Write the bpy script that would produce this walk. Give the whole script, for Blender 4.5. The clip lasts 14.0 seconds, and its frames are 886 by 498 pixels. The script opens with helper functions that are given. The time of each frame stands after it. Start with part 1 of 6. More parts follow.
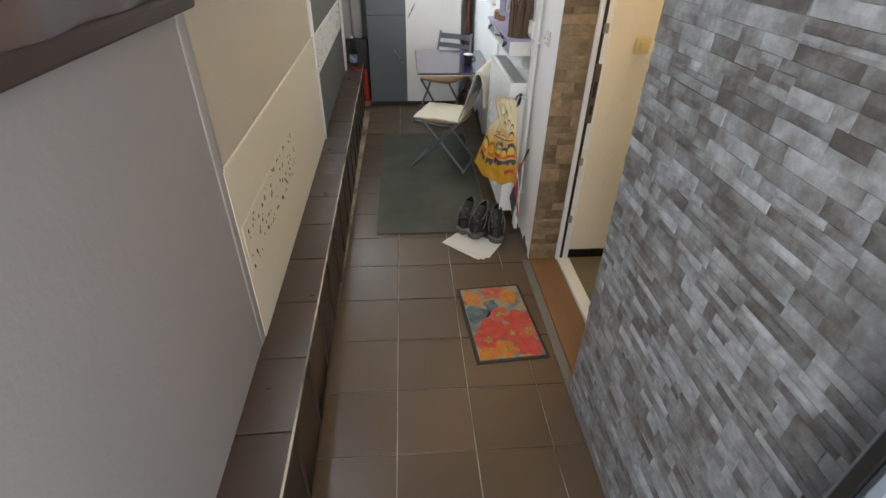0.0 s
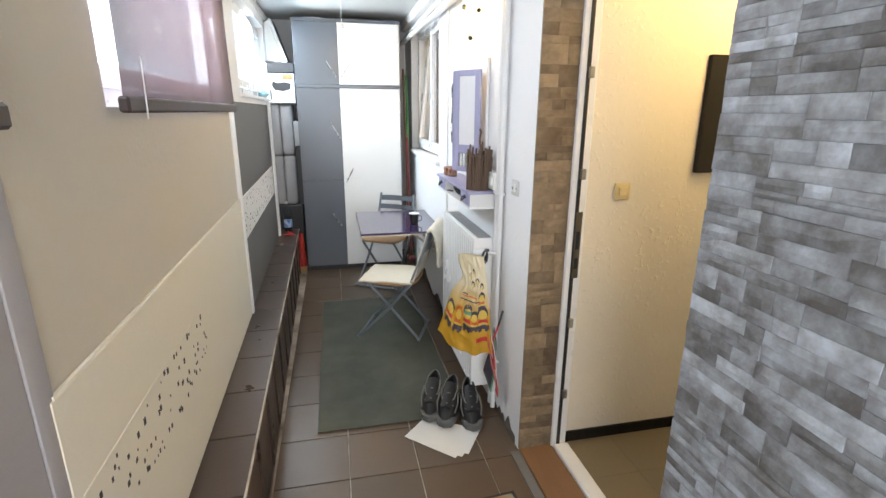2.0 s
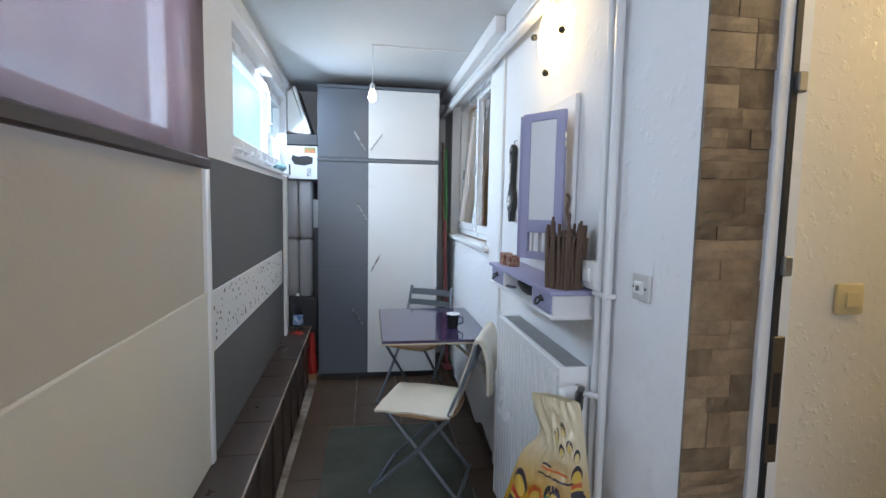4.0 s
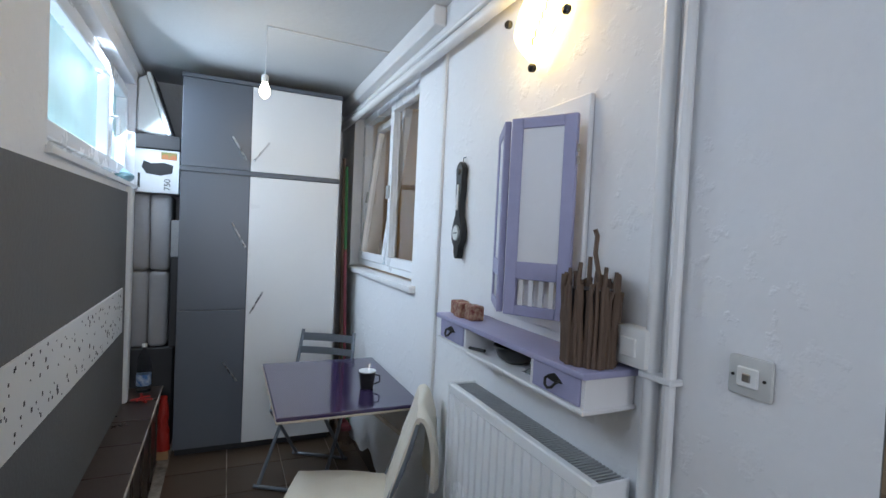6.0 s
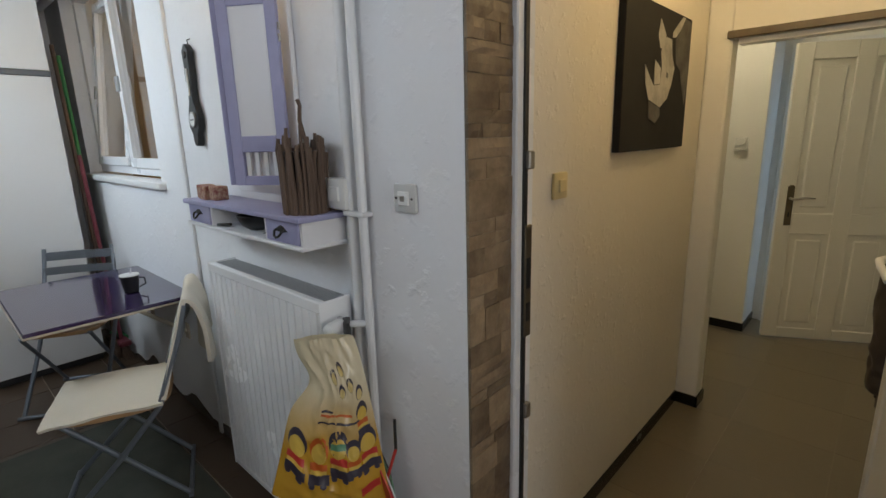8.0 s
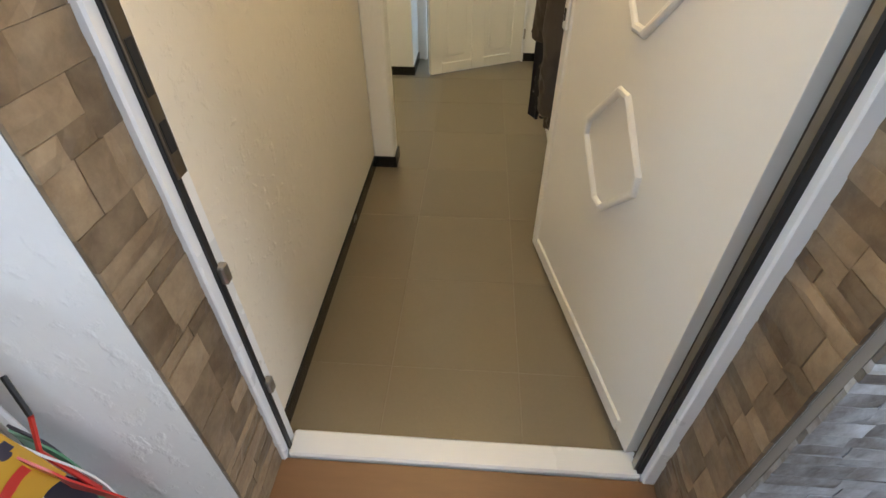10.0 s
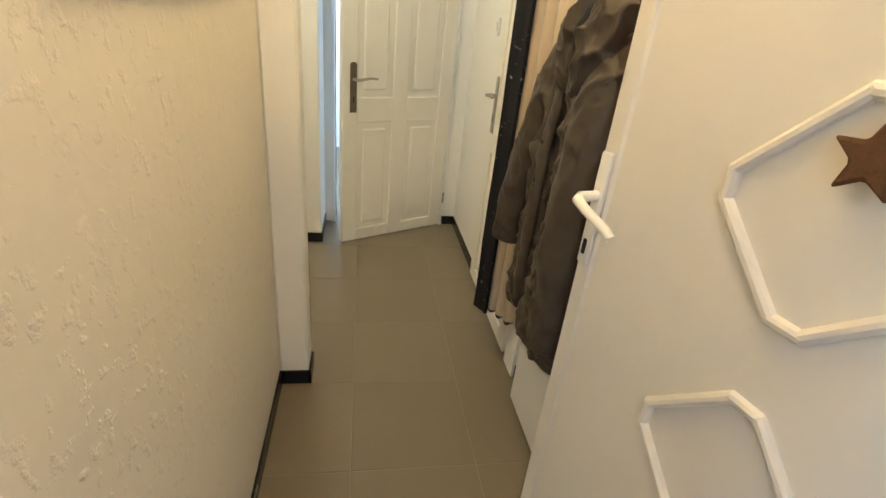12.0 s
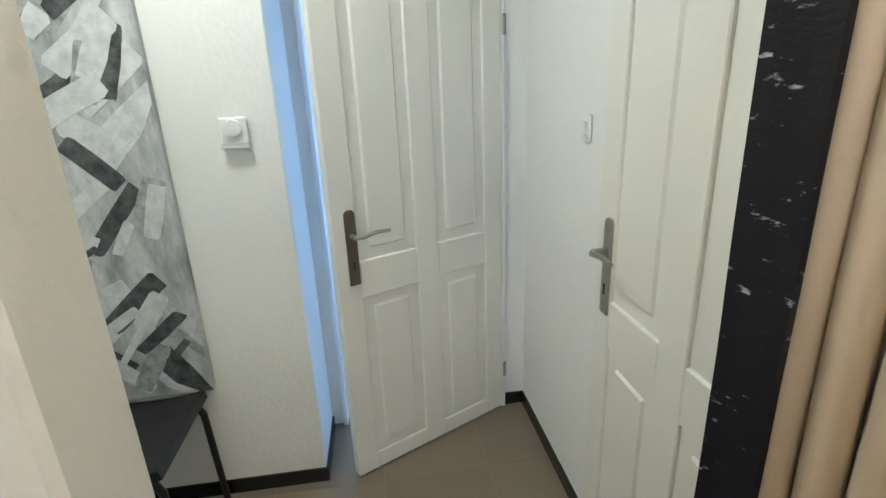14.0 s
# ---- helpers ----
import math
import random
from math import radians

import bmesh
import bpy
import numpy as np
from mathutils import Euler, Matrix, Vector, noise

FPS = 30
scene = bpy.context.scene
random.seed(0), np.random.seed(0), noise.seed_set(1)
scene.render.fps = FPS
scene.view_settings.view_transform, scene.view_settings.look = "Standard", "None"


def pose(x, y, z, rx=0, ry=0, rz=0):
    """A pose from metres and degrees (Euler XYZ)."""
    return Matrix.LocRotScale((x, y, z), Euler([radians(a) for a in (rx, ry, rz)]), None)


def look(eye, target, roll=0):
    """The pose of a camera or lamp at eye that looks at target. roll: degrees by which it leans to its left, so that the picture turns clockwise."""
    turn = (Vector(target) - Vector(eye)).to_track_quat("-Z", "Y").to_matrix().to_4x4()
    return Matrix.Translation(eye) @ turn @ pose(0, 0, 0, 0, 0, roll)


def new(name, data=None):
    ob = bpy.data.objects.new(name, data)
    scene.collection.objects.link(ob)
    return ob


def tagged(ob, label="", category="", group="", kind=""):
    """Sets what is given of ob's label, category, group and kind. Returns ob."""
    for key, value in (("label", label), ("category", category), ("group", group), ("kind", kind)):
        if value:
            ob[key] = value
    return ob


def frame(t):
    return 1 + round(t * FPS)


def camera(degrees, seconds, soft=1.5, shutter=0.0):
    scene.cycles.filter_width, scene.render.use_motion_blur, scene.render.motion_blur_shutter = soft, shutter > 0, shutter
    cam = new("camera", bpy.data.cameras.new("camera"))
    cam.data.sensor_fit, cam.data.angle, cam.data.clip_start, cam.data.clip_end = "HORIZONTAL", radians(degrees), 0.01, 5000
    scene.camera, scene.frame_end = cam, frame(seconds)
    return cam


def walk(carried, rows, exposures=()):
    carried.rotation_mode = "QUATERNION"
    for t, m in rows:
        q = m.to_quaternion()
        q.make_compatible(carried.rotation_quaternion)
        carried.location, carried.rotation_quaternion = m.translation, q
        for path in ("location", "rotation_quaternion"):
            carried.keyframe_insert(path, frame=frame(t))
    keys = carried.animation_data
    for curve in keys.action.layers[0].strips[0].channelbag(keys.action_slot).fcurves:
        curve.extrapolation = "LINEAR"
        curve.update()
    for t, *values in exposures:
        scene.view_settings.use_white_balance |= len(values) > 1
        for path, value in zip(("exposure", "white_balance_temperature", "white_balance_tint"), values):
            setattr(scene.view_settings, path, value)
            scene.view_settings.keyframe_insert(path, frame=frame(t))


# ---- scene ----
cam = camera(84.9, 14.0)
PATH = [
    (0, (0.462, 1.290, 1.758), (0.595, 2.938, 0.634), 1.1),
    (0.5, (0.491, 1.412, 1.738), (0.640, 3.057, 0.609), 1.2),
    (1, (0.488, 1.553, 1.747), (0.744, 3.286, 0.783), 2.6),
    (1.5, (0.462, 1.705, 1.619), (0.84, 3.502, 0.828), 1.6),
    (2, (0.395, 1.836, 1.594), (0.811, 3.715, 1.05), 0.4),
    (2.2, (0.369, 1.901, 1.594), (0.788, 3.813, 1.188), -0.3),
    (2.5, (0.4, 1.979, 1.566), (0.721, 3.937, 1.311), 0.3),
    (2.7, (0.41, 2.084, 1.513), (0.697, 4.056, 1.341), 0.7),
    (4.8, (0.563, 3.043, 1.466), (0.909, 5.003, 1.272), 2.2),
    (5, (0.579, 3.102, 1.468), (1.0, 5.047, 1.265), 2.4),
    (5.5, (0.495, 3.271, 1.474), (1.156, 5.153, 1.328), 2.5),
    (6, (0.354, 3.377, 1.485), (1.165, 5.205, 1.427), 2.7),
    (6.5, (0.314, 3.338, 1.493), (1.146, 5.156, 1.489), 2.3),
    (7, (0.307, 3.233, 1.497), (1.186, 5.029, 1.455), 0.5),
    (7.5, (0.329, 3.113, 1.457), (1.471, 4.738, 1.224), -0.9),
    (7.6, (0.344, 3.071, 1.494), (1.538, 4.639, 1.156), -0.1),
    (8, (0.381, 3.048, 1.41), (1.81, 4.372, 0.954), -1.5),
    (8.5, (0.422, 3.024, 1.377), (2.029, 3.997, 0.691), -1.9),
    (8.7, (0.449, 3.026, 1.355), (2.089, 3.843, 0.553), -2.0),
    (10.8, (1.002, 3.352, 1.301), (2.486, 3.284, -0.037), 0.2),
    (11, (1.061, 3.36, 1.332), (2.632, 3.256, 0.099), 0.6),
    (11.5, (1.277, 3.411, 1.322), (2.98, 3.136, 0.31), 4.1),
    (12, (1.426, 3.461, 1.32), (3.193, 3.119, 0.447), 6.0),
    (12.5, (1.591, 3.461, 1.285), (3.403, 3.175, 0.489), 3.9),
    (13, (1.939, 3.369, 1.347), (3.814, 3.125, 0.695), -0.0),
    (13.5, (2.175, 3.357, 1.354), (4.068, 3.2, 0.726), -0.5),
    (14, (2.618, 3.405, 1.398), (4.504, 3.162, 0.78), -2.4),
]
EXPOSE = ((0.0, 0.28, 7500, 10), (0.5, 0.76, 7500, 10), (1.0, 0.85, 7400, 10), (2.0, 0.76, 7100, 10), (2.6, 0.44, 6900, 10), (4.8, -0.18, 5900, 10), (5.5, -0.29, 6050, 10), (6.5, -0.48, 6500, 10), (7.5, -0.66, 7200, 10), (8.0, -0.46, 7000, 10), (8.7, -0.02, 6600, 10), (10.8, 1.18, 6500, 10), (11.2, 1.15, 6500, 10), (12.0, 1.06, 6500, 10), (13.0, 0.94, 6000, 10), (14.0, 0.90, 4900, 10))
walk(cam, [(t, look(eye, goal, roll)) for t, eye, goal, roll in PATH], EXPOSE)

# ---- world, sun, lights ----
world = bpy.data.worlds.new("world")
scene.world = world
world.use_nodes = True
sky = world.node_tree.nodes.new("ShaderNodeTexSky")
sky.sky_type, sky.sun_disc = "NISHITA", False
sky.sun_elevation, sky.sun_rotation = radians(42), radians(-60)
world.node_tree.links.new(sky.outputs[0], world.node_tree.nodes["Background"].inputs[0])
world.node_tree.nodes["Background"].inputs[1].default_value = 0.12


def lamp(name, kind, m, energy, colour, size=0.1, size_y=None):
    data = bpy.data.lights.new(name, kind)
    data.energy, data.color = energy, colour
    if kind == "AREA":
        data.shape, data.size, data.size_y = "RECTANGLE", size, size_y or size
    elif kind == "SUN":
        data.angle = size
    else:
        data.shadow_soft_size = size
    ob = new(name, data)
    ob.matrix_world = m
    return ob


DAY = (0.70, 0.84, 1.0)
WARM = (1.0, 0.72, 0.36)
lamp("sun", "SUN", look((0, 0, 10), (4, -7, 0)), 1.2, (1.0, 0.95, 0.88), radians(12))
lamp("daylight_window_far", "AREA", look((-0.42, 6.15, 2.12), (1.0, 5.6, 0.9)), 52, DAY, 1.6, 0.55)
lamp("daylight_window_blind", "AREA", look((-0.42, 3.98, 2.05), (1.0, 4.1, 0.85)), 200, DAY, 1.4, 0.8)
lamp("daylight_window_near", "AREA", look((-0.42, 2.0, 2.05), (1.0, 2.0, 1.2)), 66, DAY, 1.3, 0.8)
lamp("daylight_entrance", "AREA", look((0.45, 0.35, 1.7), (0.5, 5.0, 1.0)), 44, (0.93, 0.95, 1.0), 1.3, 1.6)
lamp("wall_lamp_light", "POINT", pose(1.09, 4.58, 2.14), 4.5, (1.0, 0.66, 0.24), 0.06)
lamp("bulb_light", "POINT", pose(0.497, 5.994, 2.17), 2.0, (1.0, 0.80, 0.5), 0.03)
lamp("hall_light", "POINT", pose(2.15, 3.3, 2.30), 12.5, WARM, 0.09)
lamp("hall_end_light", "AREA", look((3.65, 3.9, 2.42), (3.7, 3.6, 0.0)), 8.6, (1.0, 0.86, 0.58), 0.35, 0.35)
lamp("side_room_light", "POINT", pose(2.6, 6.2, 2.3), 10, WARM, 0.1)
lamp("daylight_back_room", "AREA", look((5.3, 4.75, 1.5), (5.2, 2.4, 1.2)), 40, (0.55, 0.75, 1.0), 1.2, 1.4)

# ---- materials ----


def material(name, base, rough=0.5, metal=0.0, vary=0.10, scale=3.0, fine=45.0, bump=0.0, bump_scale=60.0,
             per_piece=0.0, blobs=False, alt_from=0.5, alt=None, alt_scale=2.0, alt_sharp=0.5, alt_piece=0.0, spec=0.5, coat=0.0, stretch=(1, 1, 1), turn=(0, 0, 0), rough_vary=0.08):
    """A surface with two scales of colour change, relief and uneven gloss, in world metres."""
    m = bpy.data.materials.new(name)
    m.use_nodes = True
    n, li = m.node_tree.nodes, m.node_tree.links
    b = n["Principled BSDF"]
    geo = n.new("ShaderNodeNewGeometry")
    info = n.new("ShaderNodeObjectInfo")
    mapping = n.new("ShaderNodeMapping")
    mapping.inputs["Scale"].default_value = stretch
    mapping.inputs["Rotation"].default_value = turn
    li.new(geo.outputs["Position"], mapping.inputs["Vector"])
    if per_piece:
        off = n.new("ShaderNodeVectorMath")
        off.operation = "SCALE"
        off.inputs[0].default_value = (37.0, 91.0, 53.0)
        loose = n.new("ShaderNodeMath")
        loose.operation = "ADD"
        li.new(info.outputs["Random"], loose.inputs[0])
        li.new(geo.outputs["Random Per Island"], loose.inputs[1])
        li.new(loose.outputs[0], off.inputs["Scale"])
        li.new(off.outputs[0], mapping.inputs["Location"])

    def noise_tex(s, detail=4.0, rough_n=0.6):
        t = n.new("ShaderNodeTexNoise")
        t.inputs["Scale"].default_value, t.inputs["Detail"].default_value, t.inputs["Roughness"].default_value = s, detail, rough_n
        li.new(mapping.outputs[0], t.inputs["Vector"])
        return t.outputs["Fac"]

    def math_node(op, a, c):
        t = n.new("ShaderNodeMath")
        t.operation = op
        for k, v in enumerate((a, c)):
            if isinstance(v, (int, float)):
                t.inputs[k].default_value = v
            else:
                li.new(v, t.inputs[k])
        return t.outputs[0]

    chance = math_node("FRACT", math_node("ADD", info.outputs["Random"], geo.outputs["Random Per Island"]), 0.0)
    big, small = noise_tex(scale), noise_tex(fine, 3.0)
    mixed = math_node("ADD", math_node("MULTIPLY", big, 0.65), math_node("MULTIPLY", small, 0.35))
    value = math_node("ADD", math_node("MULTIPLY", math_node("SUBTRACT", mixed, 0.5), 2.6 * vary), 1.0)
    if per_piece:
        value = math_node("MULTIPLY", value, math_node("ADD", math_node("MULTIPLY", math_node("SUBTRACT", chance, 0.5), 2 * per_piece), 1.0))
    colour = n.new("ShaderNodeRGB")
    colour.outputs[0].default_value = (*base, 1)
    source = colour.outputs[0]
    if alt:
        ramp = n.new("ShaderNodeMapRange")
        ramp.inputs["From Min"].default_value, ramp.inputs["From Max"].default_value = alt_from - 0.2 * (1 - alt_sharp), alt_from + 0.06 + 0.2 * (1 - alt_sharp)
        patch_value = noise_tex(alt_scale, 5.0, 0.65)
        if alt_piece:
            patch_value = math_node("ADD", patch_value, math_node("MULTIPLY", math_node("SUBTRACT", chance, 0.5), alt_piece))
        li.new(patch_value, ramp.inputs["Value"])
        mix = n.new("ShaderNodeMix")
        mix.data_type = "RGBA"
        mix.inputs["A"].default_value, mix.inputs["B"].default_value = (*base, 1), (*alt, 1)
        li.new(ramp.outputs[0], mix.inputs["Factor"])
        source = mix.outputs["Result"]
    scaled = n.new("ShaderNodeVectorMath")
    scaled.operation = "SCALE"
    li.new(source, scaled.inputs[0])
    li.new(value, scaled.inputs["Scale"])
    li.new(scaled.outputs[0], b.inputs["Base Color"])
    li.new(math_node("ADD", math_node("MULTIPLY", math_node("SUBTRACT", big, 0.5), 2 * rough_vary), rough), b.inputs["Roughness"])
    b.inputs["Metallic"].default_value = metal
    b.inputs["Specular IOR Level"].default_value = spec
    b.inputs["Coat Weight"].default_value = coat
    b.inputs["Coat Roughness"].default_value = 0.12
    if bump:
        bp = n.new("ShaderNodeBump")
        bp.inputs["Strength"].default_value, bp.inputs["Distance"].default_value = 1.0, bump
        height = noise_tex(bump_scale, 4.0, 0.55)
        if blobs:
            cut = n.new("ShaderNodeMapRange")
            cut.inputs["From Min"].default_value, cut.inputs["From Max"].default_value = 0.56, 0.74
            li.new(height, cut.inputs["Value"])
            height = math_node("ADD", math_node("MULTIPLY", cut.outputs[0], noise_tex(3.5, 2.0)), math_node("MULTIPLY", noise_tex(7.0, 3.0), 0.8))
        li.new(height, bp.inputs["Height"])
        li.new(bp.outputs[0], b.inputs["Normal"])
    return m


def glowing(name, colour, strength):
    m = bpy.data.materials.new(name)
    m.use_nodes = True
    b = m.node_tree.nodes["Principled BSDF"]
    b.inputs["Base Color"].default_value = (*colour, 1)
    b.inputs["Emission Color"].default_value = (*colour, 1)
    b.inputs["Emission Strength"].default_value = strength
    return m


def sheer(name, colour, through_share, gloss=0.0, open_weave=0.0):
    """A thin sheet that lets light through: frosted glass, a blind, thin film."""
    m = bpy.data.materials.new(name)
    m.use_nodes = True
    n, li = m.node_tree.nodes, m.node_tree.links
    n.remove(n["Principled BSDF"])
    out = n["Material Output"]
    d, t, x = n.new("ShaderNodeBsdfDiffuse"), n.new("ShaderNodeBsdfTranslucent"), n.new("ShaderNodeMixShader")
    tex = n.new("ShaderNodeTexNoise")
    geo = n.new("ShaderNodeNewGeometry")
    mul = n.new("ShaderNodeMix")
    mul.data_type = "RGBA"
    mul.inputs["A"].default_value = (*[c * 0.82 for c in colour], 1)
    mul.inputs["B"].default_value = (*[min(1, c * 1.12) for c in colour], 1)
    tex.inputs["Scale"].default_value = 5
    li.new(geo.outputs["Position"], tex.inputs["Vector"])
    li.new(tex.outputs["Fac"], mul.inputs["Factor"])
    for s in (d, t):
        li.new(mul.outputs["Result"], s.inputs["Color"])
    x.inputs[0].default_value = through_share
    li.new(d.outputs[0], x.inputs[1])
    li.new(t.outputs[0], x.inputs[2])
    last = x
    if gloss:
        g, y = n.new("ShaderNodeBsdfGlossy"), n.new("ShaderNodeMixShader")
        g.inputs["Roughness"].default_value = 0.25
        y.inputs[0].default_value = gloss
        li.new(x.outputs[0], y.inputs[1])
        li.new(g.outputs[0], y.inputs[2])
        last = y
    if open_weave:
        o, z = n.new("ShaderNodeBsdfTransparent"), n.new("ShaderNodeMixShader")
        z.inputs[0].default_value = open_weave
        li.new(last.outputs[0], z.inputs[1])
        li.new(o.outputs[0], z.inputs[2])
        last = z
    li.new(last.outputs[0], out.inputs["Surface"])
    return m


def clear(name, colour=(1, 1, 1), rough=0.0, ior=1.45):
    m = bpy.data.materials.new(name)
    m.use_nodes = True
    b = m.node_tree.nodes["Principled BSDF"]
    b.inputs["Base Color"].default_value = (*colour, 1)
    b.inputs["Transmission Weight"].default_value, b.inputs["Roughness"].default_value, b.inputs["IOR"].default_value = 1.0, rough, ior
    return m


WHITE_PLASTER = material("white_plaster", (0.80, 0.81, 0.83), 0.75, vary=0.05, scale=1.6, bump=0.0035, bump_scale=22, blobs=True)
HALL_PLASTER = material("hall_plaster", (0.76, 0.72, 0.64), 0.7, vary=0.06, scale=1.8, bump=0.0035, bump_scale=42, blobs=True)
END_PLASTER = material("end_plaster", (0.80, 0.80, 0.78), 0.75, vary=0.03, scale=1.5, bump=0.002, bump_scale=60)
CEILING = material("ceiling_paint", (0.59, 0.61, 0.63), 0.8, vary=0.05, scale=1.3, bump=0.002, bump_scale=30)
BEIGE = material("beige_wall_paint", (0.52, 0.485, 0.42), 0.7, vary=0.05, scale=1.4, bump=0.0015, bump_scale=70)
PALE_PANEL = material("pale_panel_paint", (0.315, 0.305, 0.32), 0.6, vary=0.05, scale=1.2, bump=0.001, bump_scale=60)
CREAM = material("cream_board", (0.70, 0.67, 0.585), 0.55, vary=0.05, scale=1.5, bump=0.001, bump_scale=90)
GREY_WALL = material("grey_wall_paint", (0.125, 0.124, 0.126), 0.65, vary=0.07, scale=2.0, bump=0.002, bump_scale=50)
BAND = material("speckled_white_board", (0.72, 0.72, 0.72), 0.6, vary=0.05, scale=2)
HOLE = material("dark_hole", (0.03, 0.03, 0.035), 0.8)
TRIM_WHITE = material("white_trim_paint", (0.76, 0.77, 0.78), 0.4, vary=0.05, scale=4, bump=0.0008, bump_scale=40)
PIPE_WHITE = material("white_pipe_paint", (0.72, 0.73, 0.74), 0.35, vary=0.06, scale=8)
PVC = material("white_pvc", (0.78, 0.80, 0.83), 0.28, vary=0.03, scale=3)
FLOOR_TILE = material("brown_floor_tile", (0.096, 0.063, 0.040), 0.33, vary=0.16, scale=3.5, fine=110, bump=0.0007, bump_scale=120, per_piece=0.10)
LEDGE_TILE = material("dark_brown_ledge_tile", (0.060, 0.040, 0.032), 0.30, vary=0.2, scale=5, fine=110, bump=0.0006, bump_scale=100, per_piece=0.12)
GROUT = material("pale_grout", (0.52, 0.46, 0.39), 0.9, vary=0.35, scale=4, fine=60, alt=(0.11, 0.08, 0.055), alt_scale=2.6, alt_sharp=0.5, alt_from=0.50)
HALL_TILE = material("taupe_floor_tile", (0.175, 0.146, 0.098), 0.33, vary=0.12, scale=2.2, fine=90, bump=0.0006, bump_scale=90, per_piece=0.05)
HALL_GROUT = material("taupe_grout", (0.21, 0.18, 0.13), 0.6, vary=0.2)
BASE_BLACK = material("black_skirting", (0.012, 0.012, 0.013), 0.25, vary=0.2)
STONE_GREY = material("grey_split_stone", (0.172, 0.165, 0.163), 0.46, vary=0.50, scale=10, fine=55, bump=0.005, bump_scale=22, per_piece=0.24, alt=(0.39, 0.43, 0.48), alt_scale=10, alt_sharp=0.28, alt_from=0.49, alt_piece=0.17)
STONE_BROWN = material("brown_split_stone", (0.125, 0.084, 0.050), 0.5, vary=0.35, scale=9, fine=60, bump=0.003, bump_scale=26, per_piece=0.26, alt=(0.27, 0.205, 0.135), alt_scale=13, alt_sharp=0.1, alt_piece=0.16)
STONE_BED = material("stone_bedding", (0.24, 0.235, 0.23), 0.9)
WOOD_SILL = material("brown_wood_threshold", (0.20, 0.105, 0.05), 0.45, vary=0.25, scale=6, stretch=(1, 0.15, 1), bump=0.0006)
WARD_GREY = material("grey_laminate", (0.105, 0.118, 0.142), 0.30, rough_vary=0.01, vary=0.04, scale=1.5, bump=0.0003, bump_scale=200)
WARD_WHITE = material("white_laminate", (0.75, 0.76, 0.77), 0.30, vary=0.025, scale=1.2)
WARD_DARK = material("dark_carcass", (0.03, 0.03, 0.033), 0.5)
METAL = material("brushed_metal", (0.55, 0.55, 0.56), 0.28, metal=1.0, vary=0.06, scale=30)
GREY_METAL = material("grey_painted_metal", (0.20, 0.225, 0.26), 0.33, metal=0.45, vary=0.08, scale=12)
DARK_METAL = material("dark_aged_metal", (0.05, 0.048, 0.045), 0.45, metal=0.8, vary=0.3, scale=30)
LAVENDER = material("lavender_paint", (0.33, 0.33, 0.50), 0.5, vary=0.12, scale=6, bump=0.0006, bump_scale=60)
WHITE_WOOD = material("white_painted_wood", (0.76, 0.76, 0.77), 0.45, vary=0.05, scale=6, bump=0.0006, bump_scale=50)
RADIATOR_WHITE = material("white_enamel", (0.86, 0.87, 0.88), 0.25, vary=0.03, scale=3)
GRILLE = material("grey_grille", (0.36, 0.37, 0.38), 0.4, vary=0.08, scale=10)
TABLE_TOP = material("purple_lacquer", (0.038, 0.024, 0.075), 0.10, vary=0.10, scale=2, spec=0.6, coat=0.6)
CLOTH_CREAM = material("cream_cloth", (0.70, 0.655, 0.56), 0.85, vary=0.07, scale=7, bump=0.0012, bump_scale=160)
PLY = material("pale_plywood", (0.42, 0.25, 0.12), 0.45, vary=0.15, scale=7, stretch=(1, 0.2, 1))
RUG = material("green_grey_rug", (0.052, 0.058, 0.045), 0.8, vary=0.28, scale=4, fine=150, bump=0.0015, bump_scale=180, alt=(0.095, 0.100, 0.078), alt_scale=3.2, alt_sharp=0.1, alt_from=0.54)
LEAF_WHITE = material("white_door_paint", (0.74, 0.72, 0.67), 0.34, vary=0.03, scale=1.5)
DOOR_PAINT = material("old_white_door_paint", (0.77, 0.755, 0.70), 0.38, vary=0.03, scale=2, bump=0.0005, bump_scale=40)
BRONZE = material("bronze_metal", (0.16, 0.135, 0.10), 0.4, metal=0.85, vary=0.2, scale=20)
NICKEL = material("satin_nickel", (0.35, 0.34, 0.32), 0.32, metal=0.9, vary=0.1, scale=20)
RUBBER = material("black_rubber", (0.015, 0.015, 0.016), 0.55, vary=0.2)
YELLOWED = material("yellowed_plastic", (0.66, 0.55, 0.30), 0.4, vary=0.06, scale=12)
PLASTIC_WHITE = material("white_plastic", (0.76, 0.77, 0.76), 0.35, vary=0.04, scale=12)
PLASTIC_GREY = material("pale_grey_plastic", (0.55, 0.56, 0.55), 0.4, vary=0.05, scale=12)
BLACK = material("black_varnish", (0.012, 0.012, 0.013), 0.35, vary=0.2, scale=10)
FROST = sheer("frosted_glass", (0.62, 0.84, 0.86), 0.055, 0.06)
# same frosted glass, darkened copy to offset the strong lamp behind window_2
FROST_DIMMED = sheer("dimmed_frosted_glass", (0.66, 0.82, 0.86), 0.02, 0.05)
BLIND = sheer("mauve_blind_fabric", (0.14, 0.092, 0.099), 0.145, 0.07, 0.24)
BLIND_NEAR = sheer("brown_blind_film", (0.115, 0.085, 0.09), 0.25, 0.16)
BLIND_DARK = material("brown_blind_rail", (0.045, 0.03, 0.03), 0.5, vary=0.2)
GLASS = clear("window_glass")
TWIG = material("brown_twig_bark", (0.115, 0.075, 0.053), 0.8, vary=0.4, scale=30, fine=140, bump=0.002, bump_scale=120, stretch=(1, 1, 0.25))
OUTDOOR = material("outdoor_paving", (0.24, 0.23, 0.21), 0.9, vary=0.2, scale=1.5)
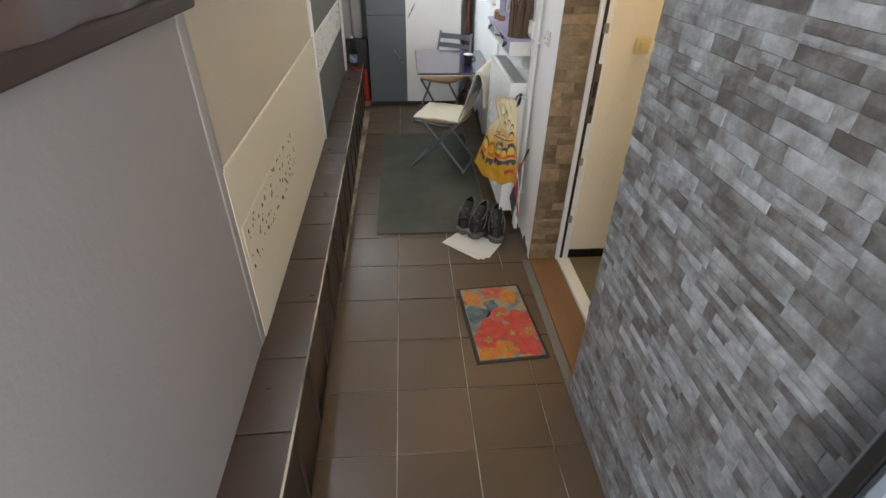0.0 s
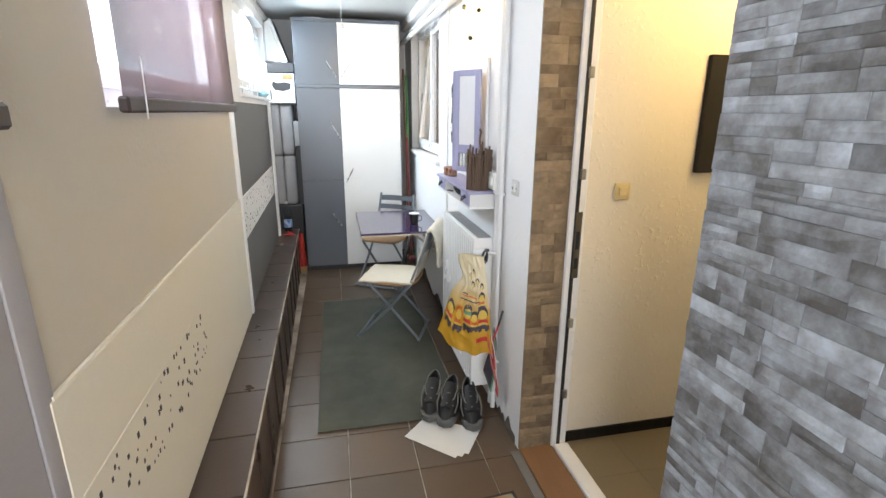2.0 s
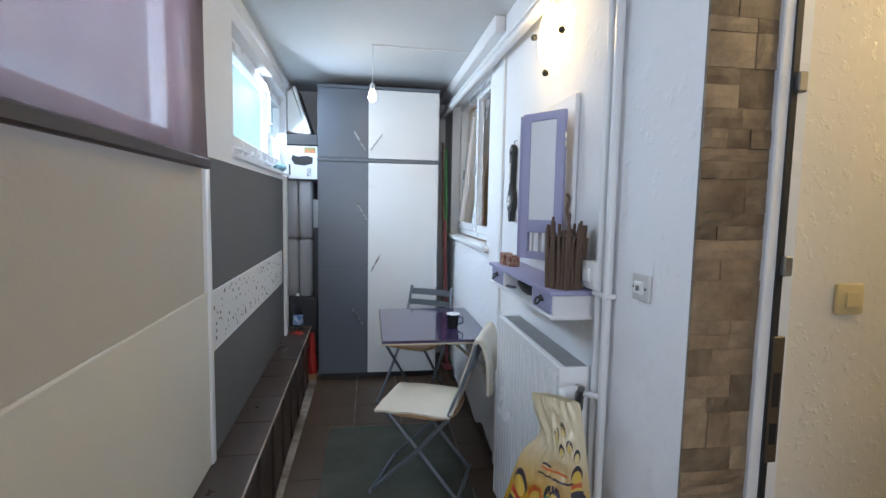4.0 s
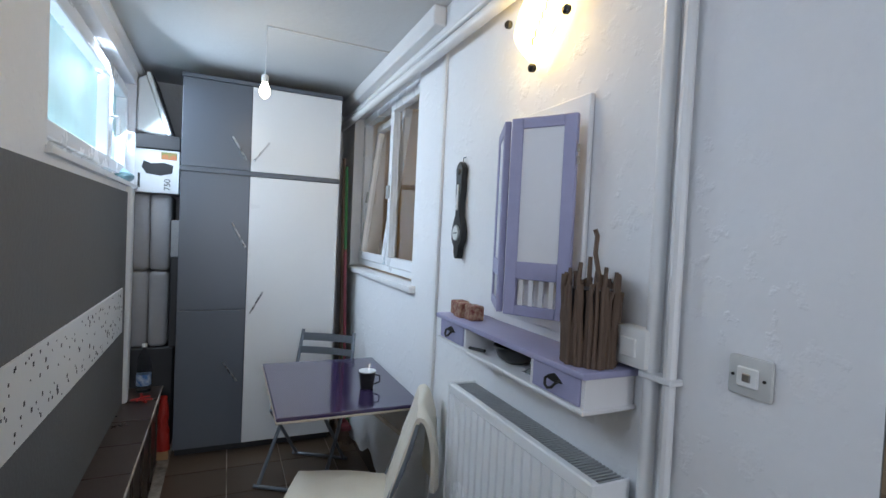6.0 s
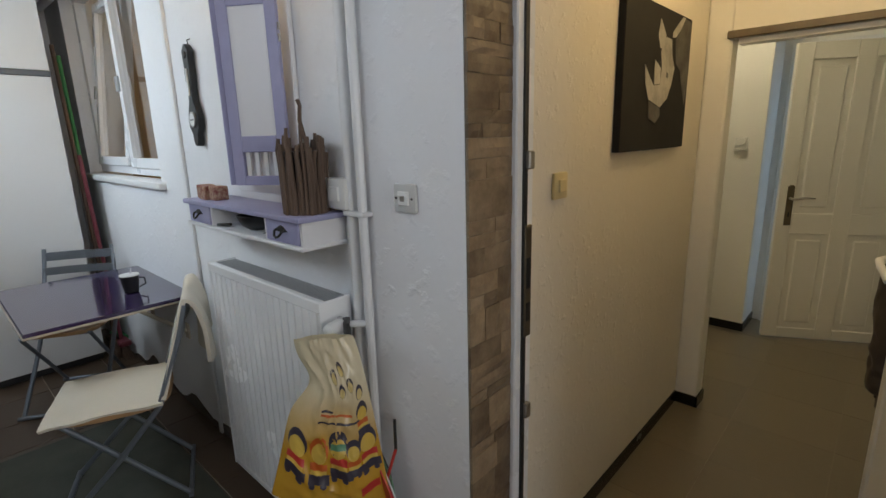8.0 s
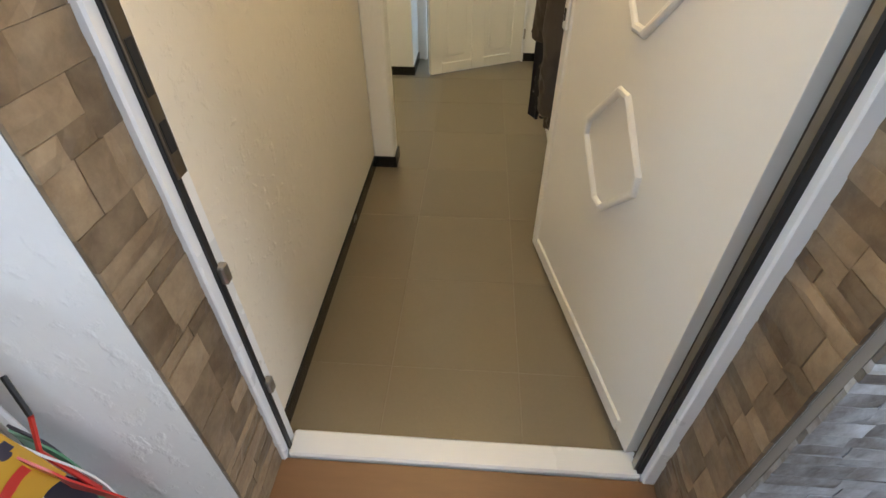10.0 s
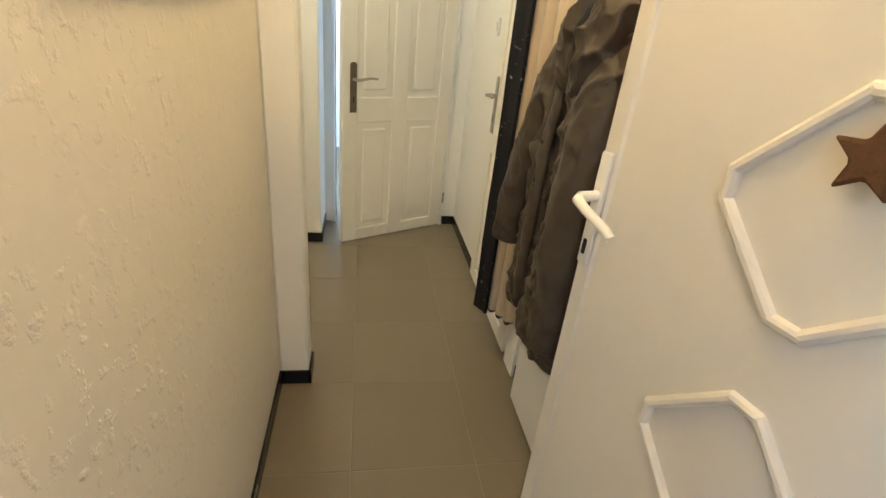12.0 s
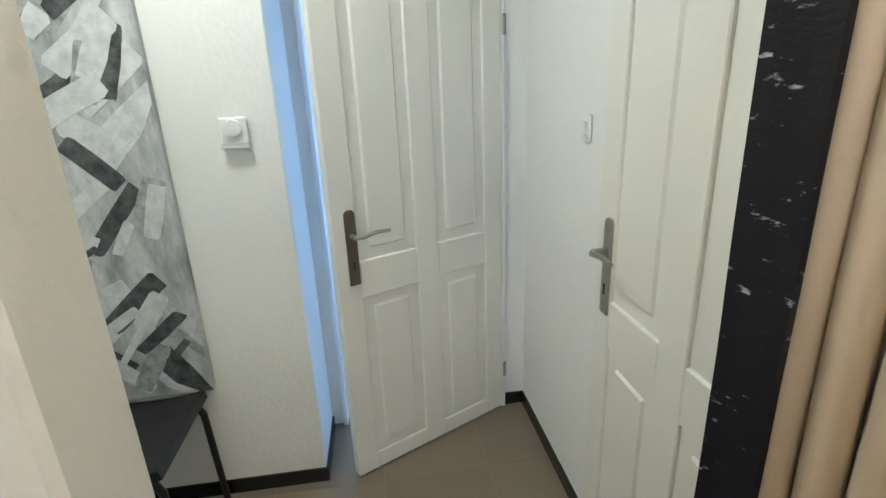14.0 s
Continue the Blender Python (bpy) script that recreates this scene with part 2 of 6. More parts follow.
OUTER_WALL = material("outer_render", (0.55, 0.53, 0.5), 0.85, vary=0.08, scale=2)

# ---- building tools ----


def box(bm, x0, x1, y0, y1, z0, z1, bevel=0.0, segments=1):
    made = bmesh.ops.create_cube(bm, size=1)["verts"]
    for v in made:
        v.co = Vector((x0 + (v.co.x + 0.5) * (x1 - x0), y0 + (v.co.y + 0.5) * (y1 - y0), z0 + (v.co.z + 0.5) * (z1 - z0)))
    if bevel:
        edges = list({e for v in made for e in v.link_edges})
        made = bmesh.ops.bevel(bm, geom=edges, offset=bevel, segments=segments, affect="EDGES", profile=0.5)["verts"]
    return made


def boxed(*args, **kw):
    bm = bmesh.new()
    box(bm, *args, **kw)
    return bm


def sweep(bm, points, radius, sides=10, caps=True, flat=1.0):
    """A round bar along points; radius a number or one per point."""
    pts = [Vector(p) for p in points]
    rad = radius if isinstance(radius, (list, tuple)) else [radius] * len(pts)
    side = None
    rings = []
    for i, p in enumerate(pts):
        d = (pts[min(i + 1, len(pts) - 1)] - pts[max(i - 1, 0)]).normalized()
        if side is None:
            side = d.orthogonal().normalized()
        side = (side - d * side.dot(d)).normalized()
        up = d.cross(side)
        rings.append([bm.verts.new(p + (side * math.cos(a) + up * math.sin(a) * flat) * rad[i]) for a in [2 * math.pi * k / sides for k in range(sides)]])
    for a, b in zip(rings, rings[1:]):
        for k in range(sides):
            bm.faces.new((a[k], a[(k + 1) % sides], b[(k + 1) % sides], b[k]))
    if caps:
        bm.faces.new(list(reversed(rings[0])))
        bm.faces.new(rings[-1])
    return bm


def bar(points, radius, sides=10, flat=1.0):
    return sweep(bmesh.new(), points, radius, sides, True, flat)


def lathe(profile, sides=20, at=(0, 0, 0)):
    """A turned shape from (radius, z) pairs."""
    bm = bmesh.new()
    rings = []
    for r, z in profile:
        rings.append([bm.verts.new((at[0] + r * math.cos(2 * math.pi * k / sides), at[1] + r * math.sin(2 * math.pi * k / sides), at[2] + z)) for k in range(sides)])
    for a, b in zip(rings, rings[1:]):
        for k in range(sides):
            bm.faces.new((a[k], a[(k + 1) % sides], b[(k + 1) % sides], b[k]))
    bm.faces.new(list(reversed(rings[0])))
    bm.faces.new(rings[-1])
    return bm


def prism(outline, axis, lo, hi, bevel=0.0):
    """A flat outline of (a, b) pairs pulled along an axis from lo to hi."""
    bm = bmesh.new()

    def place(a, b, c):
        return {"x": (c, a, b), "y": (a, c, b), "z": (a, b, c)}[axis]
    low = [bm.verts.new(place(a, b, lo)) for a, b in outline]
    high = [bm.verts.new(place(a, b, hi)) for a, b in outline]
    bm.faces.new(low)
    bm.faces.new(list(reversed(high)))
    for k in range(len(outline)):
        j = (k + 1) % len(outline)
        bm.faces.new((low[j], low[k], high[k], high[j]))
    bmesh.ops.recalc_face_normals(bm, faces=bm.faces)
    if bevel:
        bmesh.ops.bevel(bm, geom=list(bm.edges), offset=bevel, segments=1, affect="EDGES", profile=0.5)
    return bm


def sheet(fn, nu, nv, thick=0.0):
    """A surface fn(u, v) over the unit square, with a thickness."""
    bm = bmesh.new()
    grid = [[bm.verts.new(fn(i / nu, j / nv)) for j in range(nv + 1)] for i in range(nu + 1)]
    for i in range(nu):
        for j in range(nv):
            bm.faces.new((grid[i][j], grid[i + 1][j], grid[i + 1][j + 1], grid[i][j + 1]))
    bmesh.ops.recalc_face_normals(bm, faces=bm.faces)
    if thick:
        bmesh.ops.solidify(bm, geom=list(bm.faces), thickness=thick)
    return bm


def shaded(mesh, angle=35):
    mesh.shade_smooth()
    mesh.set_sharp_from_angle(angle=radians(angle))


def mesh_of(name, bm, mat, smooth=True):
    data = bpy.data.meshes.new(name)
    bmesh.ops.recalc_face_normals(bm, faces=bm.faces)
    bm.to_mesh(data)
    bm.free()
    data.materials.append(mat)
    if smooth:
        shaded(data)
    return data


def part(name, bm, mat, parent=None, label="", at=None):
    ob = new(name, mesh_of(name, bm, mat))
    if parent is not None:
        ob.parent = parent
    if at is not None:
        ob.matrix_basis = at
    if label:
        tagged(ob, label)
    return ob


def structure(name, bm, mat, label, category):
    return tagged(part(name, bm, mat), label, category, kind="structure")


def thing(name, m, label, category, group=""):
    ob = new(name)
    ob.empty_display_size = 0.1
    ob.matrix_basis = m
    return tagged(ob, label, category, group)


def solid(name, bm, mat, label, category, group="", m=None):
    ob = part(name, bm, mat, at=m)
    return tagged(ob, label, category, group)


# ---- the large structure ----
H = 2.49                      # corridor ceiling
LEFT = pose(-0.12, 2.7, 0, 0, 0, 1.05)     # the outer wall leans off by a degree; local y runs along it, local x into the corridor


def left_part(name, bm, mat, label, category):
    ob = structure(name, bm, mat, label, category)
    ob.matrix_basis = LEFT
    return ob


# floor slabs (tiles lie on them)
structure("floor_corridor", boxed(-0.35, 1.22, 1.55, 7.5, -0.12, -0.006), GROUT, "pale grout bed under brown corridor floor tiles", "floor")
structure("floor_hall", boxed(1.44, 4.54, 2.60, 4.80, -0.12, -0.0012), HALL_GROUT, "taupe grout bed under the hall floor tiles", "floor")
structure("floor_back_room", boxed(4.54, 6.4, 2.2, 5.0, -0.12, -0.002), HALL_TILE, "grey floor of the room behind the ajar door", "floor")
structure("porch_slab", boxed(-0.6, 1.6, 0.2, 1.55, -0.125, -0.006), OUTDOOR, "grey concrete slab outside the entrance", "porch")
structure("ground", boxed(-400, 400, -400, 400, -0.3, -0.125), OUTDOOR, "grey paving outside the entrance", "ground")

# outer (left) wall: three windows in it. local y from -1.0 to 4.9
WINS = [(-1.45, 0.0, 1.55, 2.40), (0.47, 1.93, 1.60, 2.42), (2.55, 4.25, 1.70, 2.33)]
bm = bmesh.new()
T = -0.26
box(bm, T, 0, -1.6, 4.9, -0.12, 1.55)
last = -1.6
for a, b, z0, z1 in WINS:
    if a > last:
        box(bm, T, 0, last, a, 1.55, 2.6)
    if z0 > 1.551:
        box(bm, T, 0, a, b, 1.55, z0)
    box(bm, T, 0, a, b, z1, 2.6)
    last = b
box(bm, T, 0, last, 4.9, 1.55, 2.6)
left_part("wall_outer", bm, WHITE_PLASTER, "white plastered outer wall with high windows", "wall")

# right wall of the corridor
bm = bmesh.new()
box(bm, 1.20, 1.45, 1.55, 2.72, -0.12, 2.6)
box(bm, 1.20, 1.45, 3.735, 5.66, -0.12, 2.6)
box(bm, 1.20, 1.45, 5.66, 7.02, -0.12, 1.19)
box(bm, 1.20, 1.45, 5.66, 7.02, 2.33, 2.6)
box(bm, 1.20, 1.45, 7.02, 7.6, -0.12, 2.6)
box(bm, 1.37, 1.45, 2.72, 3.735, 2.085, 2.6)
box(bm, 1.20, 1.37, 2.72, 3.735, 2.36, 2.6)
structure("wall_right", bm, WHITE_PLASTER, "uneven white plastered wall between corridor and hall", "wall")
structure("wall_back", boxed(-0.5, 1.45, 7.45, 7.6, -0.12, 2.6), WHITE_PLASTER, "white wall closing the corridor behind the wardrobe", "wall")
structure("ceiling_corridor", boxed(-0.6, 1.45, 1.55, 7.6, H, 2.62), CEILING, "white painted corridor ceiling", "ceiling")

# entrance
bm = bmesh.new()
box(bm, 1.13, 1.45, 1.40, 1.55, -0.12, 2.6)
box(bm, -0.5, 1.45, 1.40, 1.55, 2.30, 2.6)
structure("wall_entrance", bm, OUTER_WALL, "plain wall round the open entrance", "wall")
bm = bmesh.new()
box(bm, 1.09, 1.165, 1.57, 1.655, 0.0, 2.25, 0.006)
box(bm, 1.075, 1.10, 1.59, 1.61, 0.0, 2.25, 0.003)
entrance_frame = structure("door_frame_entrance", bm, material("blue_grey_frame_paint", (0.24, 0.29, 0.36), 0.35, vary=0.05, scale=4), "blue-grey entrance door frame with a black seal", "door frame")
part("seal", boxed(1.083, 1.0925, 1.622, 1.645, 0.0, 2.25, bevel=0.003), RUBBER, bpy.data.objects["door_frame_entrance"], "black rubber seal")

# hall walls
structure("wall_hall_left", boxed(1.45, 3.03, 3.745, 3.90, -0.12, 2.6), HALL_PLASTER, "cream lit roughly plastered hall wall", "wall")
bm = boxed(1.80, 4.62, 2.66, 2.815, -0.12, 2.6)
box(bm, 1.45, 1.80, 2.56, 2.72, -0.12, 2.6)
structure("wall_hall_right", bm, END_PLASTER, "smooth white hall wall behind the coats", "wall")
bm = bmesh.new()
box(bm, 2.92, 3.03, 3.64, 3.745, -0.0, 2.6, 0.008)
box(bm, 2.92, 3.03, 2.815, 3.64, 1.79, 2.6)
box(bm, 2.92, 3.03, 2.815, 2.835, 0, 1.79)
structure("wall_opening", bm, END_PLASTER, "painted pier and lintel of the opening across the hall", "wall")
bm = bmesh.new()
box(bm, 4.17, 4.50, 3.687, 4.80, -0.12, 2.6, 0.004)
box(bm, 4.50, 4.62, 2.815, 2.905, 0, 2.6)
box(bm, 4.50, 4.62, 3.64, 3.687, 0, 2.6)
box(bm, 4.50, 4.62, 2.905, 3.64, 1.94, 2.6)
structure("wall_hall_end", bm, END_PLASTER, "white end wall of the hall with a deep door recess", "wall")
structure("wall_hall_niche", boxed(2.95, 4.6, 4.70, 4.85, -0.12, 2.6), END_PLASTER, "white side wall of the hall's widening", "wall")
structure("wall_niche_return", boxed(2.95, 3.03, 3.90, 4.70, -0.12, 2.6), END_PLASTER, "white return wall behind the pier", "wall")
structure("ceiling_hall", boxed(1.45, 4.62, 2.56, 4.85, 2.52, 2.64), END_PLASTER, "white hall ceiling", "ceiling")
bm = bmesh.new()
box(bm, 4.62, 6.5, 4.85, 4.95, -0.1, 2.6)
box(bm, 4.62, 6.5, 2.10, 2.20, -0.1, 2.6)
box(bm, 6.4, 6.5, 2.2, 4.85, -0.1, 2.6)
structure("wall_back_room", bm, END_PLASTER, "white walls of the room behind the ajar door", "wall")
structure("ceiling_back_room", boxed(4.62, 6.5, 2.1, 4.95, 2.6, 2.7), END_PLASTER, "white ceiling of the room behind the ajar door", "ceiling")

bm = bmesh.new()
box(bm, 1.45, 3.6, 7.5, 7.6, -0.1, 2.6)
box(bm, 3.5, 3.6, 4.85, 7.5, -0.1, 2.6)
box(bm, 1.45, 2.95, 3.90, 4.0, -0.1, 2.6)
structure("wall_side_room", bm, material("ochre_room_wall", (0.42, 0.30, 0.16), 0.8), "ochre walls of the room behind the inner window", "wall")
structure("floor_side_room", boxed(1.45, 3.6, 3.9, 7.6, -0.12, 0.0), HALL_TILE, "floor of the room behind the inner window", "floor")
structure("ceiling_side_room", boxed(1.45, 3.6, 3.9, 7.6, 2.6, 2.7), END_PLASTER, "ceiling of the room behind the inner window", "ceiling")

# ---- outer wall: boards, strips, windows ----
left_part("wall_board_near", boxed(0.0, 0.010, -1.6, -0.05, 0.41, 1.585, bevel=0.003), PALE_PANEL, "pale painted board below the first window", "wall panel")
left_part("wall_board_beige", boxed(0.0, 0.006, -0.01, 2.03, 1.108, 1.60), BEIGE, "beige painted upper wall field", "wall panel")
bm = bmesh.new()
box(bm, 0.0, 0.006, -0.02, 0.46, 1.60, 2.49)
box(bm, 0.0, 0.006, 1.94, 2.03, 1.60, 2.49)
left_part("wall_board_beige_upper", bm, BEIGE, "beige painted wall between the windows", "wall panel")
left_part("wall_board_cream", boxed(0.0, 0.016, -0.01, 2.03, 0.41, 1.108, bevel=0.003), CREAM, "cream board along the foot of the wall", "wall panel")
left_part("wall_board_grey", boxed(0.0, 0.008, 2.07, 3.98, 0.41, 1.645), GREY_WALL, "grey painted lower wall", "wall panel")


def speckled(name, y0, y1, z0, z1, x, mat, marks, size, label):
    board = thing(name, LEFT, label, "wall panel")
    tagged(board, kind="structure")
    part("board", boxed(0.004, x, y0, y1, z0, z1, bevel=0.002), mat, board)
    rnd = random.Random(5 if marks > 90 else 9)
    bm = bmesh.new()
    for _ in range(marks):
        a, b = y0 + 0.02 + (y1 - y0 - 0.04) * ((_ * 0.6180 + rnd.uniform(-0.02, 0.02)) % 1), rnd.uniform(z0 + 0.015, z1 - 0.015)
        s = rnd.uniform(0.35, 1.0) * size
        h = s * rnd.uniform(1.0, 1.7)
        box(bm, x, x + 0.001, a - s / 2, a + s / 2, b - h / 2, b + h / 2)
    tagged(part("speckles", bm, HOLE, board, "small dark speckles"), kind="stuff")
    return board


speckled("speckled_band", 2.085, 3.86, 0.855, 1.105, 0.016, BAND, 130, 0.011, "white board band with dark speckles on grey wall")
speckled("perforated_board", 0.02, 1.0, 0.675, 0.89, 0.0175, CREAM, 84, 0.013, "cream board with rows of small dark holes")
bm = bmesh.new()
box(bm, 0.0, 0.014, -0.05, 0.01, 0.41, 1.58, 0.004, 2)
left_part("trim_near", bm, PALE_PANEL, "rounded pale cover strip on the wall", "trim")
left_part("trim_mid", boxed(0.0, 0.026, 2.03, 2.07, 0.41, 1.60, bevel=0.006), TRIM_WHITE, "white cover strip between beige and grey wall", "trim")
left_part("trim_far", boxed(-0.02, 0.03, 3.98, 4.05, 0.41, 1.68, bevel=0.006), TRIM_WHITE, "white end strip of the grey wall", "trim")
bm = bar([(0.012, 0.0, 1.109), (0.012, 2.03, 1.109)], 0.006, 6)
left_part("trim_seam", bm, CREAM, "thin cream seam above the foot board", "trim")


def window(name, a, b, z0, z1, splits, label, pane_mat):
    w = thing(name, LEFT, label, "window")
    tagged(w, kind="structure")
    bm = bmesh.new()
    d0, d1 = -0.16, -0.06
    box(bm, d0, d1, a, b, z0, z0 + 0.055, 0.004)
    box(bm, d0, d1, a, b, z1 - 0.055, z1, 0.004)
    box(bm, d0, d1, a, a + 0.05, z0 + 0.055, z1 - 0.055, 0.004)
    box(bm, d0, d1, b - 0.05, b, z0 + 0.055, z1 - 0.055, 0.004)
    part("window_frame", bm, PVC, w)
    edges = [a + 0.05, *splits, b - 0.05]
    for lo, hi in zip(edges, edges[1:]):
        bm = bmesh.new()
        box(bm, -0.13, -0.035, lo, hi, z0 + 0.05, z0 + 0.11, 0.005)
        box(bm, -0.13, -0.035, lo, hi, z1 - 0.11, z1 - 0.05, 0.005)
        box(bm, -0.13, -0.035, lo, lo + 0.05, z0 + 0.11, z1 - 0.11, 0.005)
        box(bm, -0.13, -0.035, hi - 0.05, hi, z0 + 0.11, z1 - 0.11, 0.005)
        sash = part("sash", bm, PVC, w)
        pane = part("pane", boxed(-0.095, -0.088, lo + 0.045, hi - 0.045, z0 + 0.10, z1 - 0.10), pane_mat, sash)
        pane.visible_shadow = False
        part("window_handle", bar([(-0.03, hi - 0.03, (z0 + z1) / 2), (0.005, hi - 0.03, (z0 + z1) / 2), (0.008, hi - 0.03, (z0 + z1) / 2 - 0.09)], 0.008, 8), PVC, sash)
    part("window_sill", boxed(-0.06, 0.02 if splits else -0.002, a - (0.02 if splits else -0.002), b + (0.02 if splits else -0.002), z0 - (0.02 if splits else -0.0005), z0 + 0.004, bevel=0.001), TRIM_WHITE, w)
    return w


window("window_1", *WINS[0], [], "white plastic window behind a lowered blind", FROST)
window("window_2", *WINS[1], [], "white plastic window behind a mauve blind", FROST_DIMMED)
window("window_3", *WINS[2], [3.70], "high white plastic window with frosted panes", FROST)


def blind(y0, y1, z0, z1, label, film):
    b = thing("roller_blind", LEFT, label, "blind", "roller blinds on the high windows")
    part("fabric", sheet(lambda u, v: (0.040 + 0.006 * math.sin(u * 34 + 3 * v) * (1 - v) + 0.004 * math.sin(u * 13), y0 + u * (y1 - y0), z0 + v * (z1 - z0)), 60, 14, 0.0015), film, b)
    part("bottom_rail", boxed(0.030, 0.056, y0 - 0.01, y1 + 0.01, z0 - 0.035, z0 + 0.004, bevel=0.006), BLIND_DARK, b)
    part("roller_tube", bar([(0.05, y0 - 0.02, z1), (0.05, y1 + 0.02, z1)], 0.030, 14), BLIND_DARK, b)
    part("pull_cord", bar([(0.06, y0 + 0.10, z0 + 0.1), (0.058, y0 + 0.10, z0 - 0.05)], 0.002, 6), TRIM_WHITE, b)


blind(0.472, 1.975, 1.622, 2.43, "lowered mauve fabric roller blind over the window", BLIND)
blind(-1.50, -0.02, 1.60, 2.43, "lowered brown fabric roller blind over the first window", BLIND_NEAR)

# ---- hall door: frame, threshold, leaf ----
frame_thing = thing("door_frame_hall", pose(0, 0, 0), "white plastic door frame with dark seals in the stone recess", "door frame")
tagged(frame_thing, kind="structure")
for a, b in ((3.712, 3.742), (2.722, 2.760)):
    part("jamb", boxed(1.365, 1.44, a, b, 0.0, 2.085, bevel=0.004), PVC, frame_thing)
part("head", boxed(1.365, 1.44, 2.760, 3.712, 2.030, 2.085, bevel=0.004), PVC, frame_thing)
part("door_seal", boxed(1.390, 1.405, 3.706, 3.712, 0.02, 2.03), RUBBER, frame_thing)
part("door_seal", boxed(1.385, 1.43, 2.760, 2.772, 0.02, 2.03), RUBBER, frame_thing)
part("door_seal", boxed(1.395, 1.415, 2.772, 2.779, 0.02, 2.03), NICKEL, frame_thing)
part("door_seal", boxed(1.390, 1.405, 2.779, 3.706, 2.022, 2.03), RUBBER, frame_thing)
strike = part("strike_plate", boxed(1.394, 1.424, 3.703, 3.711, 0.885, 1.185, bevel=0.002), BRONZE, frame_thing, "worn bronze strike plate")
part("strike_slot", boxed(1.400, 1.416, 3.701, 3.7035, 1.02, 1.10), RUBBER, strike)
part("strike_slot", boxed(1.400, 1.416, 3.701, 3.7035, 0.93, 0.98), RUBBER, strike)
for z in (0.30, 0.668, 1.347, 1.75):
    part("keeper", boxed(1.397, 1.420, 3.695, 3.711, z - 0.022, z + 0.022, bevel=0.003), NICKEL, frame_thing)
structure("threshold_wood", boxed(1.205, 1.372, 2.722, 3.73, -0.02, 0.008, bevel=0.002), WOOD_SILL, "worn brown wooden board in front of the door", "threshold")
structure("threshold_strip", boxed(1.375, 1.45, 2.762, 3.710, -0.02, 0.022, bevel=0.006), PVC, "white plastic door threshold", "threshold")
structure("trim_floor_border", boxed(1.155, 1.200, 1.66, 3.72, -0.02, 0.004, bevel=0.001), material("grey_border_tile", (0.14, 0.135, 0.13), 0.6, vary=0.25, scale=8), "grey worn border strip along the wall foot", "trim")

leaf = thing("door_1", pose(1.435, 2.800, 0, 0, 0, 11.8), "white plastic hall door standing open with hexagon mouldings", "door")
tagged(leaf, kind="structure")
LW = 0.905
part("panel", boxed(0.055, LW - 0.045, -0.052, -0.006, 0.085, 1.96), LEAF_WHITE, leaf)
for a, b, z0, z1 in ((0, 0.06, 0.03, 2.0), (LW - 0.05, LW, 0.03, 2.0), (0.06, LW - 0.05, 0.03, 0.09), (0.06, LW - 0.05, 1.94, 2.0)):
    part("stile", boxed(a, b, -0.058, 0.0 if a else -0.005, z0, z1, bevel=0.006 if a else 0.001), LEAF_WHITE, leaf)


def ring_moulding(corners, radius):
    bm = bmesh.new()
    for i, p in enumerate(corners):
        q = corners[(i + 1) % len(corners)]
        d = Vector((q[0] - p[0], 0, q[1] - p[1])).normalized() * 0.004
        sweep(bm, [(p[0] - d.x, -0.004, p[1] - d.z), (q[0] + d.x, -0.004, q[1] + d.z)], radius, 10, True, 1.0)
    return bm


for cz in (0.685, 1.135, 1.585):
    part("moulding", ring_moulding([(0.464 + 0.95 * a, cz + 0.97 * b) for a, b in ((0.160, 0.024), (0.024, 0.158), (-0.024, 0.158), (-0.160, 0.024), (-0.160, -0.024), (-0.024, -0.158), (0.024, -0.158), (0.160, -0.024))], 0.011), LEAF_WHITE, leaf, "raised white octagon moulding")
plate = part("handle_plate", boxed(LW - 0.042, LW - 0.008, 0.0, 0.010, 0.862, 1.108, bevel=0.006, segments=2), PLASTIC_WHITE, leaf)
part("lever", bar([(LW - 0.025, 0.008, 1.018), (LW - 0.025, 0.050, 1.018), (LW - 0.035, 0.062, 1.016), (LW - 0.07, 0.066, 1.008), (LW - 0.135, 0.064, 0.992), (LW - 0.15, 0.062, 0.982)], [0.011, 0.011, 0.011, 0.010, 0.010, 0.009], 12), PLASTIC_WHITE, plate)
part("keyhole", boxed(LW - 0.030, LW - 0.020, 0.010, 0.0112, 0.888, 0.922, bevel=0.002), DARK_METAL, plate)
star_pts = []
for k in range(10):
    r = 0.052 if k % 2 == 0 else 0.023
    star_pts.append((0.447 + r * math.sin(k * math.pi / 5), 1.22 + r * math.cos(k * math.pi / 5)))
star = solid("star_ornament", prism(star_pts, "y", 0.008, 0.022, 0.004), material("rusty_twig_brown", (0.11, 0.05, 0.018), 0.9, vary=0.4, scale=40, bump=0.004, bump_scale=150), "rusty brown rustic star hanging on the open door", "ornament", m=leaf.matrix_basis.copy())
part("hanging_string", bar([(0.447, 0.010, 1.268), (0.451, 0.008, 1.42)], 0.0015, 5), TWIG, star)


